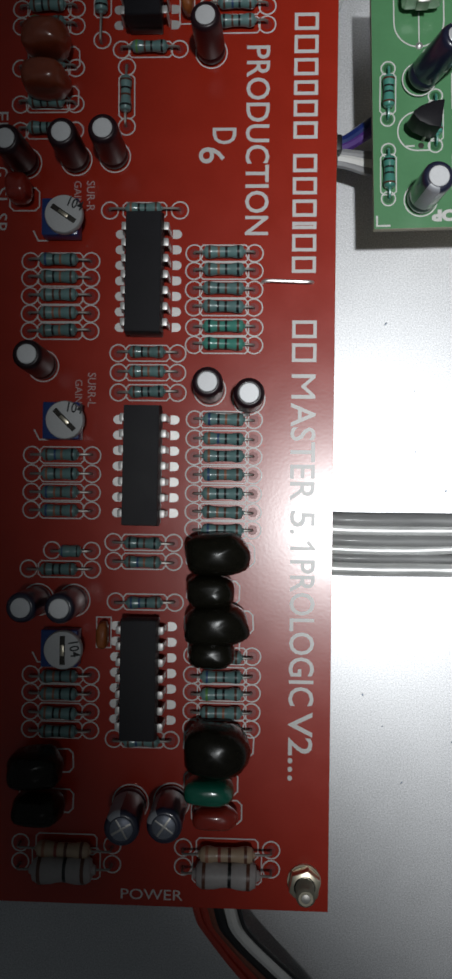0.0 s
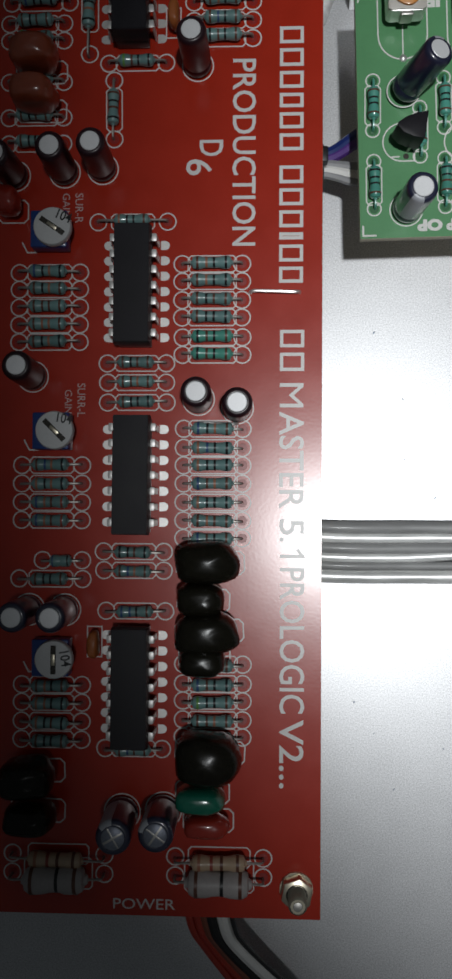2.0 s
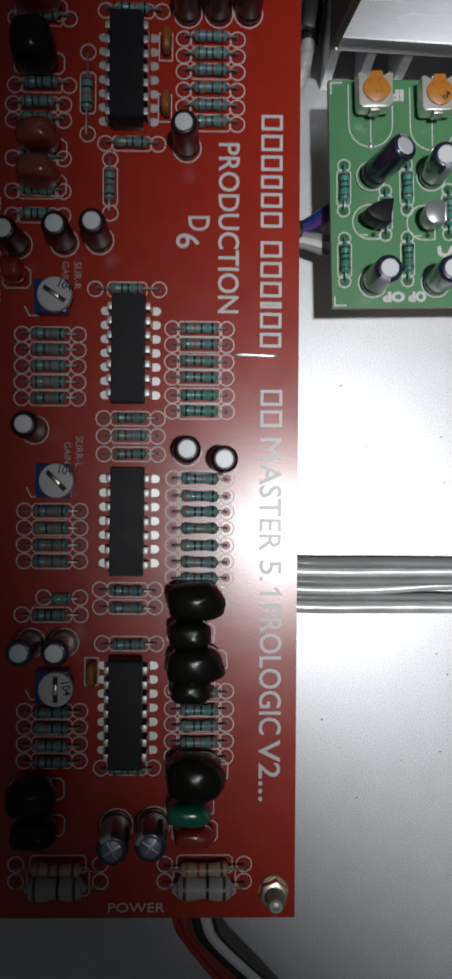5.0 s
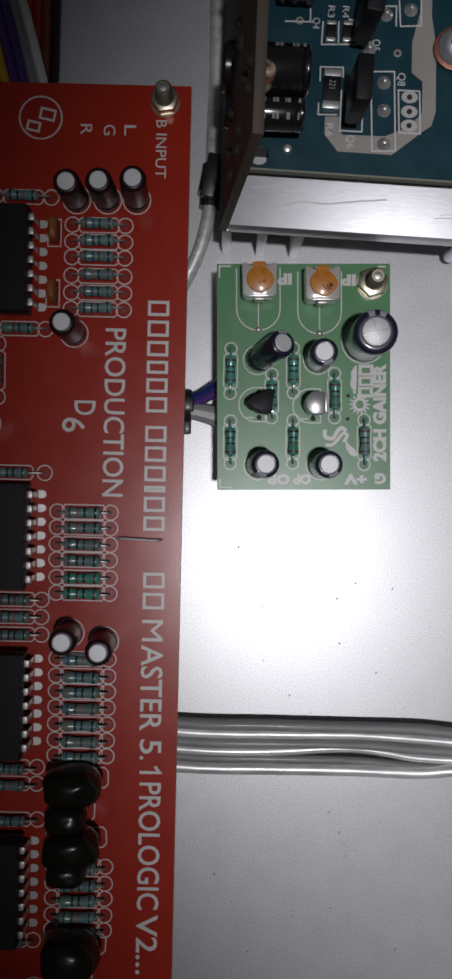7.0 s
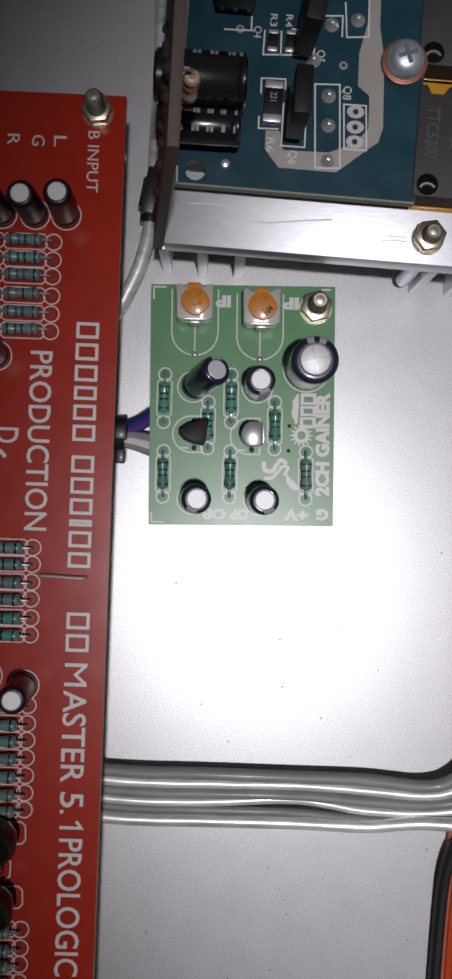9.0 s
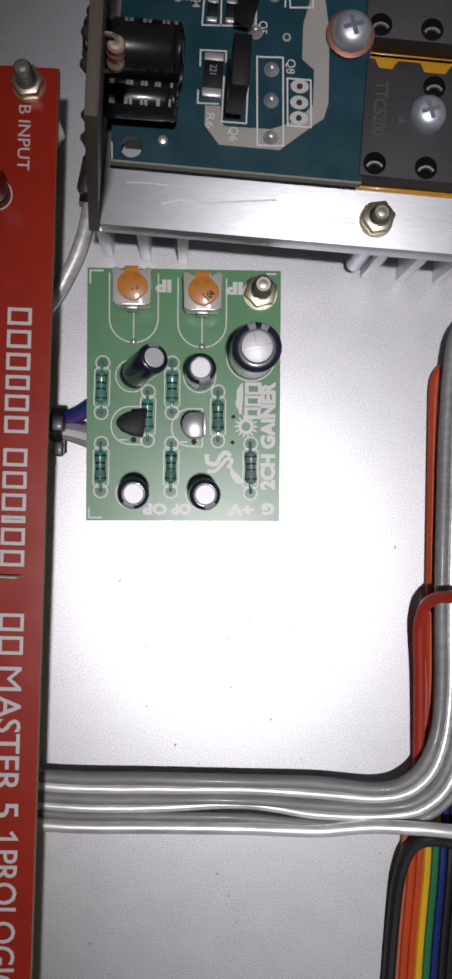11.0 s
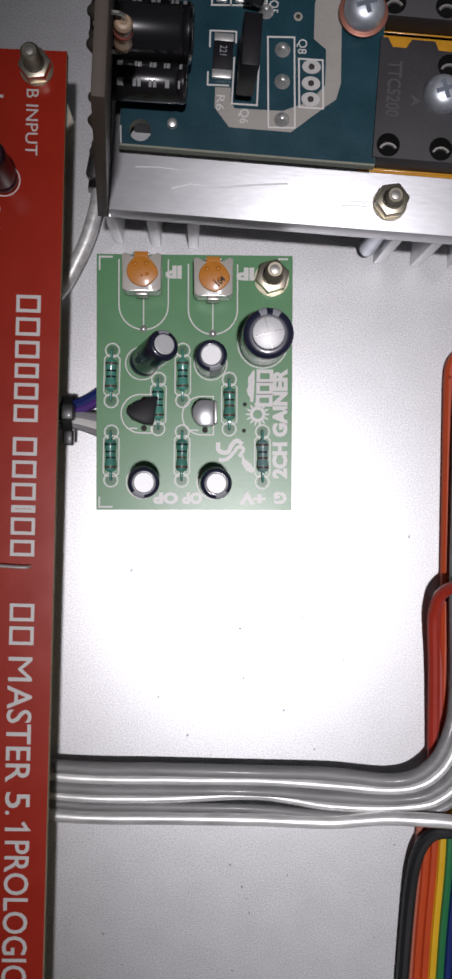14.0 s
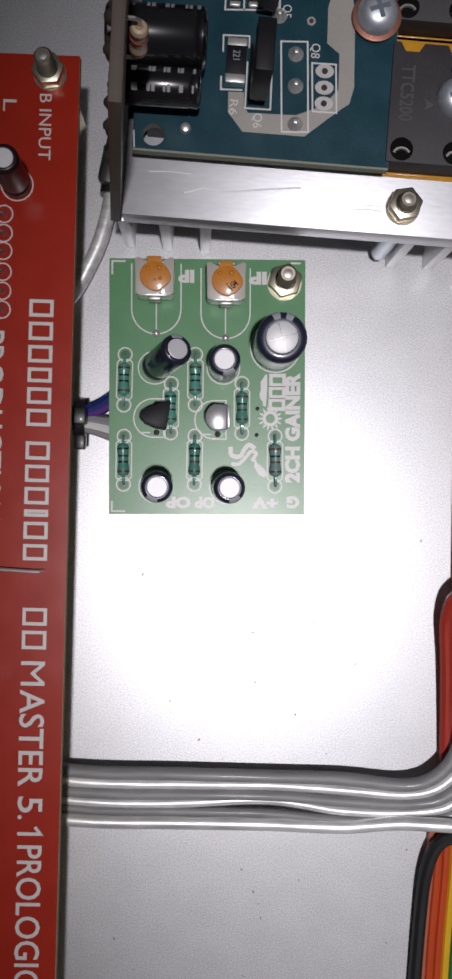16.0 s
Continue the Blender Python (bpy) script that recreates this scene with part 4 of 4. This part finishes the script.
def chip_resistor(x, y, w, l, text="", turn=0.0):
    a, b = bl(x, y)
    ob = part("chip_resistor", box(-w / 2, -l * 0.32, 0.1, w / 2, l * 0.32, 0.75, 0.05), CHIP, blue, "black chip resistor with silver ends")
    place(ob, a, b, 0.02, 0, 0, turn)
    for s in (-1, 1):
        part("terminal", box(-w / 2, min(s * l * 0.3, s * l * 0.5), 0.05, w / 2, max(s * l * 0.3, s * l * 0.5), 0.72, 0.12), SOLDER, ob, "tinned end")
    if text:
        words(text, -0.55 * w / 3.2, l * 0.22, 0.76, w * 0.36, -90, 0.75, ob, STRIPE, "value")


chip_resistor(25.5, 184.3, 3.1, 7.0, "221")
chip_resistor(25.1, 194.6, 1.7, 3.6, "")
chip_resistor(28.1, 194.6, 1.7, 3.6, "")
for text, x, y0, y1, s in (("R6", 24.7, 178.4, 176.0, 1.3), ("Q6", 28.5, 176.4, 174.1, 1.4), ("Q8", 37.4, 187.7, 185.4, 1.4), ("Q5", 32.7, 193.6, 191.6, 1.4), ("R3", 24.6, 199.4, 197.3, 1.2), ("R4", 27.2, 199.4, 197.3, 1.2), ("Q4", 21.9, 197.2, 195.2, 1.3)):
    a, b = bl(x, y0)
    fitted_words(blue, text, a, b, bl(x, y1)[1], s, z=0.04)


def tall_transistor(x, y, l, w, h, lean, turn=0.0):
    a, b = bl(x, y)
    ob = part("driver_transistor", box(-w / 2, -l / 2, 3.0, w / 2, l / 2, h, 0.25), CHIP, blue, "black flat transistor standing on legs")
    place(ob, a, b, 0, 0, lean, turn)
    for k in (-2.3, 0, 2.3):
        part("leg", box(-0.2, k - 0.35, -0.2, 0.2, k + 0.35, 3.2), TIN, ob)


tall_transistor(29.0, 180.8, 7.6, 2.7, 13.0, 2)
tall_transistor(30.3, 195.0, 7.8, 3.0, 14.0, 4, -6)
tall_transistor(18.6, 199.5, 6.5, 2.6, 12.0, 0, 90)


def lying_capacitor(x0, x1, y, r, z, printed):
    a, b = bl(x1, y)
    L = x1 - x0
    prof = [(0, -L), (r * 0.9, -L), (r, -L + 0.5), (r, -1.9), (r * 0.94, -1.5), (r, -1.1), (r, -0.5), (r * 0.9, -0.1), (r * 0.75, 0), (r * 0.7, -0.25), (0, -0.25)]
    ob = part("filter_capacitor", lathe(prof, 28, axis="x"), BLACK_SLEEVE, blue, "black electrolytic capacitor lying on its side")
    place(ob, a, b, z, 0, 0, 1)
    part("can_top", lathe([(r * 0.69, -0.26), (r * 0.69, -0.15), (0, -0.12)], 24, axis="x"), CAN, ob)
    for row, (ang, segs) in enumerate(printed):
        for u, l in segs:
            def bar():
                bm = bmesh.new()
                cols = [[bm.verts.new((uu, r * 1.004 * math.cos(radians(ang + k * 7)), r * 1.004 * math.sin(radians(ang + k * 7)))) for k in range(4)] for uu in (-u, -u - l)]
                for k in range(3):
                    bm.faces.new((cols[0][k], cols[0][k + 1], cols[1][k + 1], cols[1][k]))
                return bm
            part("faint_print", bar(), PRINT, ob)


lying_capacitor(6.0, 20.9, 184.3, 4.3, 6.6, [(36, [(1.0, 0.5), (2.2, 0.5), (2.9, 0.4), (4.9, 0.5), (5.6, 0.6), (7.6, 0.6), (8.4, 0.5), (10.6, 0.5), (11.3, 0.4)])])
lying_capacitor(6.5, 20.2, 177.3, 2.9, 5.6, [(52, [(0.8, 0.4), (2.6, 0.5), (3.2, 0.3), (4.6, 0.5), (5.2, 0.4), (6.8, 0.5), (7.4, 0.4), (9.6, 0.8)]), (108, [(1.0, 0.3), (2.6, 0.6), (4.5, 0.5), (5.2, 0.4), (6.8, 0.5), (7.5, 0.5), (9.4, 0.9), (11.4, 0.4)])])
a, b = bl(17.8, 173.6)
place(part("solder_joint", lathe([(0.9, 0), (0.7, 0.5), (0, 0.8)], 10), SOLDER, blue), a, b, 0.02)


def pan_screw(board, x, y, z, R, washer=None, metal=None, spin=20):
    prof = [(R * 1.0, 0), (R, R * 0.3), (R * 0.85, R * 0.62), (R * 0.55, R * 0.8), (0, R * 0.86)]
    ob = part("screw", lathe(prof, 28), metal or ZINC, board, "cross-head zinc screw")
    place(ob, x, y, z, 0, 0, spin)
    s = part("cross_slot", box(-R * 0.5, -R * 0.11, R * 0.6, R * 0.5, R * 0.11, R * 0.875), SLOT, ob)
    part("cross_slot", box(-R * 0.11, -R * 0.5, R * 0.6, R * 0.11, R * 0.5, R * 0.87), SLOT, ob)
    if washer:
        part("washer", lathe([(R * 0.5, -0.5), (R * 1.2, -0.5), (R * 1.22, -0.1), (R * 1.15, 0.0), (R * 0.5, 0.0)], 28), washer, ob, "reddish fibre washer")
    return ob


pan_screw(blue, *bl(47.4, 191.9), 1.0, 3.2, WASHER)


def power_transistor(x, y, first):
    """A large flat power transistor on amber film, screwed to the heat sink."""
    dev = thing("power_transistor", "large black power transistor screwed onto amber insulating film", "transistor", (x, y, 20.9), HA, group="output transistors")
    film = [(-11.5, -1.6), (11.5, -1.6), (11.5, 21.6), (-11.5, 21.6)]
    part("insulating_film", prism(film, 0.02, 0.25), MICA, dev, "amber film")
    part("film_fold", box(-11.5, -1.25, 0.25, 11.5, -1.0, 0.5, 0.05), MICA, dev)
    part("film_fold", box(-11.5, 19.8, 0.25, 11.5, 20.05, 0.5, 0.05), MICA, dev)
    out = [(-10, -0.9), (10, -0.9), (10, 18.0), (3.8, 18.0), (3.0, 16.6), (-0.6, 16.6), (-1.3, 18.0), (-5.0, 18.0), (-5.8, 16.6), (-8.0, 16.6), (-8.8, 18.0), (-10, 18.0)]
    part("notch_film", box(-8.9, 16.5, 0.25, 3.9, 19.0, 3.6, 0.1), MICA, dev, "amber film folded up at the notches")
    part("package", prism(out, 0.25, 5.0, bevel=0.12), CHIP_GREY, dev, "matt black moulded package")
    pan_screw(dev, 0.3, 9.6, 5.0, 2.95)
    if first:
        fitted_words(dev, "TTC5200", -8.4, 14.4, 5.6, 2.1, z=5.01, material=FAINT_GREY, bold=0.05)
        part("faint_print", prism([(-4.6, 9.4), (-2.9, 8.4), (-4.6, 7.4), (-4.1, 8.4)], 5.0, 5.02), FAINT_GREY, dev)
    for lx, ly in ((-7.6, 1.15), (0.8, 1.15), (1.2, 14.3)):
        part("recess", lathe([(1.85, 5.0), (1.8, 5.03), (0, 5.03)], 24, at=(lx, ly, 0)), RECESS, dev, "dark moulded recess")
        part("lug", tube([(lx + 1.25 * math.cos(radians(q)), ly - 0.9 + 1.0 * math.sin(radians(q)), 5.08) for q in range(20, 171, 15)], 0.28, 6), TIN, dev)
    return dev


power_transistor(59.6, 170.0, True)
power_transistor(59.9, 192.4, False)

# ---- the upright brown board beside the heat sink ----
vb = thing("upright_board", "upright brown paper-laminate circuit board leaning beside the heat sink", "circuit board", (4.3, 160.6, 6.0), -1.0)
vb.matrix_basis = pose(4.3 * MM, 160.6 * MM, 6.0 * MM, 0, 6.0, -1.0)
part("panel", box(0, 0, 13.0, 1.6, 66, 58, 0.1), BROWN_BOARD, vb)
for k in range(40):
    y, z = RNG.uniform(3, 62), RNG.uniform(20, 55)
    place(part("solder_joint", shared("blob|", lambda: lathe([(1.1, 0), (0.9, 0.4), (0.4, 0.9), (0, 1.0)], 10), DARK_GROOVE), None, vb), 0.0, y, z, 0, -90, 0)
upright = part("resistor", resistor_body(6.3, 1.2), BEIGE, vb, "beige resistor")
place(upright, 3.2, 13.4, 46, 0, 90, 0)
for off, n in ((-2.2, "brown"), (-0.7, "red"), (2.2, "brown")):
    place(part("band", lathe([(0, -0.3), (1.23, -0.3), (1.23, 0.3), (0, 0.3)], 14, axis="x"), BAND[n], upright), off, 0, 0)
part("lead", tube([(-3.6, 0, 0), (-4.4, 0, 0), (-4.8, 0, -0.6), (-4.8, 0, -1.7)], 0.3, 6, tube([(3.0, 0, 0), (4.4, 0, 0), (4.8, 0, -0.6), (4.8, 0, -1.7)], 0.3, 6)), TIN, upright)


# ---- cables ----
def cable_tie(parent, x, y, z, rx, rz, turn=0.0, w=2.4):
    """A black nylon tie round a bundle that runs along its local x."""
    n = 24
    pts = [(0, rx * math.cos(2 * math.pi * k / n), rz * math.sin(2 * math.pi * k / n)) for k in range(n)]
    bm = bmesh.new()
    rows = []
    for s in ((-w / 2, 1.0), (w / 2, 1.0), (w / 2, 1.0 + 0.5 / rx), (-w / 2, 1.0 + 0.5 / rx)):
        rows.append([bm.verts.new((s[0], p[1] * s[1], p[2] * s[1])) for p in pts])
    for a, b in zip(rows, rows[1:] + rows[:1]):
        for k in range(n):
            bm.faces.new((a[k], a[(k + 1) % n], b[(k + 1) % n], b[k]))
    ob = part("cable_tie", bm, BLACK_PVC, parent, "black nylon cable tie")
    place(ob, x, y, z, 0, 0, turn)
    part("tie_head", box(-w * 0.8, -1.4, rz * 0.9, w * 0.8, 1.4, rz + 2.2, 0.3), BLACK_PVC, ob)
    return ob


speaker = thing("screened_cable_bundle", "bundle of silvery screened cables bent across the case floor", "cable")
# twin cables in clear sheaths: a grey core and a bright tinned core side by side
LANES = ((62.7, 1.25, DARK_BRAID, 0.0), (60.8, 1.0, BRAID, 0.3), (58.9, 1.15, DARK_BRAID, 0.2), (57.2, 0.95, BRAID, 1.1), (55.6, 0.85, DARK_BRAID, 0.1), (53.6, 1.3, BRAID, 0.2))
for k, (y, r, m, bow) in enumerate(LANES):
    e = y - 61.6
    h = 0.4 * (1.25 - r)
    path = [(-70, y + 1.5, r), (-30, y + 0.8, r), (0, y + 0.2, r + h), (18, y + 0.1, r + h), (36, y + bow, r + h + 0.1), (50, y - 0.1 - 0.18 * k, r + h + 0.2), (62 - 0.2 * e, y - 0.8 + 0.12 * k, r + 1.0), (68.4 - 0.55 * e, y + 1.6, r + 1.6), (72.3 - 0.85 * e, y + 7.5 - 0.2 * e, r + 1.8), (74.0 - 0.95 * e, 80, r + 1.2), (73.4 - 1.0 * e, 104, r + 1.2), (73.6 - 1.0 * e, 141, r + 1.2), (77 - 1.0 * e, 152, r + 0.4), (88 - e, 160 - e * 0.4, r), (130, 163 - e, r)]
    if k == 5:
        path = path[:5] + [(50, 53.6, r + 0.3), (60, 54.9, r + 1.4), (70, 55.2, r + 2.8), (84, 54.5, r + 2.4), (130, 53, r)]
    # the stiff bundle rides clear of the sheet between its ends
    path = [(23.7 + (x - 23.7) * 0.988, 118.4 + (q - 118.4) * 0.988, z + 1.9) if -20 < x < 90 else (x, q + 2, z) for x, q, z in path]
    part("screened_wire", tube(smooth_line(path, 6), r, 12), m, speaker)

shield = thing("screened_cable", "single silvery screened cable running beside the heat sink", "cable")
part("screened_wire", tube(smooth_line([(4.4, 330, 1.5), (4.2, 240, 1.5), (4.3, 214, 1.5), (4.5, 201, 1.6), (4.2, 188, 1.8), (4.0, 175, 2.2), (3.0, 166, 2.6), (0.4, 158, 2.6), (-4.5, 150, 2.2), (-14, 143, 1.6), (-40, 136, 1.6)], 7), 1.45, 12), BRAID, shield)
cable_tie(shield, 3.9, 175.5, 2.4, 1.9, 2.2, 80, 5.5)
part("sleeve", tube([(3.6, 170.2, 2.4), (3.9, 174, 2.3), (4.0, 179, 2.1)], 2.1, 14), BLACK_PVC, shield, "black sleeve")

rainbow = thing("ribbon_cable", "rainbow ribbon cable passing under the screened cables", "cable")
P = 1.5
for k, n in enumerate(("salmon", "orange", "orange", "yellow", "green", "blue", "black", "black")):
    x = 66.8 + k * P
    part("wire", tube(smooth_line([(x - 3.2, -118, 0.7), (x - 1.6, -30, 0.7), (x - 0.6, 24, 0.9), (x + 0.2, 44, 1.5), (x + 0.6, 52 - 0.12 * k, 1.0), (x + 0.8, 56, 0.8), (x + 0.8, 59, 0.8)], 6), 0.76, 8), WIRE[n], rainbow)
part("wire", tube(smooth_line([(61.6, -118, 1.3), (63.2, -30, 1.3), (64.4, 10, 1.4), (65.4, 36, 1.8), (66.3, 46.5, 2.6), (68.6, 51.6, 3.0), (73, 52.8, 3.2), (80, 51.5, 3.0), (100, 48, 1.3)], 6), 1.3, 10), WIRE["black"], rainbow, "thicker black wire")
wires = thing("hook_up_wires", "red, orange and yellow wires folded along the case floor", "cable")
for n, xs, r, top in (("red", 70.2, 1.1, 95), ("orange", 71.2, 1.1, 141), ("yellow", 73.1, 0.8, 139)):
    part("wire", tube(smooth_line([(xs + 0.5, 54, r), (xs + 0.2, 66, r), (xs, 80, r), (xs - 0.5, 0.6 * 80 + 0.4 * top, r), (xs - 1.0, top - 6, r), (xs - 1.0, top - 3, r), (xs - 0.8, top - 0.8, r), (xs + 0.1, top + 1.0, r), (xs + 1.7, top + 1.9, r), (xs + 4.2, top + 2.2, r), (xs + 8, top + 2.2, r), (xs + 16, top + 2.2, r), (110, top + 2.2, r)], 6), r, 10), WIRE[n], wires)
part("wire", tube(smooth_line([(69.6, 58, 1.2), (68.6, 82, 3.0), (67.8, 92, 4.2), (67.9, 95, 5.0), (68.5, 97.6, 6.0), (70.0, 99.3, 8.0), (72.0, 99.8, 10.6), (75, 99.6, 11.4), (79, 98.9, 10.4), (86, 98, 6), (93, 97, 2.4), (100, 96, 1.3)], 7), 1.15, 10), WIRE["red"], wires, "looped red wire")

signal = thing("signal_wires", "purple, grey and white wires tied together between the boards", "cable")
for k, (n, y, r) in enumerate((("blue", 131.2, 1.1), ("purple", 129.8, 1.0), ("grey", 128.0, 1.0), ("white", 126.6, 1.0), ("grey", 125.2, 0.8))):
    part("wire", tube(smooth_line([(-30, y + 3, 10), (-6, 128.6 + 0.5 * (y - 128.6), 9.4), (1.6, 128.6 + 0.6 * (y - 128.6), 9.0), (8, y + (2.8 if k < 2 else -0.5), 9.5), (16, y + (5 if k < 2 else -1), 13)], 6), r, 8), WIRE[n], signal)
cable_tie(signal, 0.1, 128.6, 9.2, 2.7, 2.0, 0, 1.9)
part("tie_tail", box(-0.9, 123.0, 6.6, 1.0, 126.4, 9.0, 0.3), BLACK_PVC, signal)

left = thing("ribbon_cable", "rainbow ribbon cable running beneath the red board", "cable")
for n, x, off in (("black", -29.2, 0), ("brown", -31.0, 0), ("red", -32.9, 0), ("orange", -34.8, 0), ("red", -36.7, 0)):
    part("wire", tube(smooth_line([(x, 330, 1.0), (x, 214, 1.0), (x - 0.2, 190, 1.2), (x - 0.6, 150, 1.0)], 6), 0.95, 8), WIRE[n], left)
for k, n in enumerate(("white", "grey", "purple", "purple", "yellow", "green")):
    x = -36.2 - 1.9 * k
    part("wire", tube(smooth_line([(x - 10, 330, 4.4), (x - 3.0, 222, 4.6), (x, 213, 5.0), (x + 2.6, 205, 6.0), (x + 5.2, 196, 7.6), (x + 8, 186, 9.0), (x + 11, 174, 10)], 6), 1.0, 8), WIRE[n], left)

power = thing("power_leads", "red, black and white supply leads leaving the red board", "cable")
for n, x0, x1, r in (("red", -22.0, -12.6, 0.75), ("red", -20.6, -10.6, 0.75), ("brown", -19.4, -9.0, 0.8), ("black", -18.2, -7.0, 1.0), ("white", -16.2, -4.7, 1.15), ("black", -14.6, -3.0, 0.45)):
    part("wire", tube(smooth_line([(x0 - 2, 20, 13), (x0 - 1, 4, 12.5), (x0 + 0.3, -5, 11.8), (x0 + 2.6, -10, 10), (x1, -20, 6.5), (x1 + 9, -30, 3), (x1 + 30, -48, 1.2), (x1 + 90, -84, 1.1)], 7), r, 8), WIRE[n], power)
# specks of swarf on the sheet
DUST = random.Random(11)
SPOTS = [(33.0, 80.1), (33.9, 40.1), (27.3, 65.4), (40.9, 74.1), (47.0, 66.8), (52.0, 84.0)]
SPOTS += [(DUST.uniform(6, 64), DUST.uniform(14, 50) if k % 3 else DUST.uniform(66, 108)) for k in range(22)]
for x, y in SPOTS:
    s = part("speck", lathe([(0.22, 0), (0.16, 0.12), (0, 0.16)], 7), SLOT)
    s.location = (x * MM, y * MM, 0)
    s.scale = (DUST.uniform(0.5, 1.7), DUST.uniform(0.4, 0.9), 1)
    s.rotation_euler.z = DUST.uniform(0, 3.1)
    tagged(s, "tiny dark speck of dirt on the steel sheet", "dirt", group="specks on the floor")
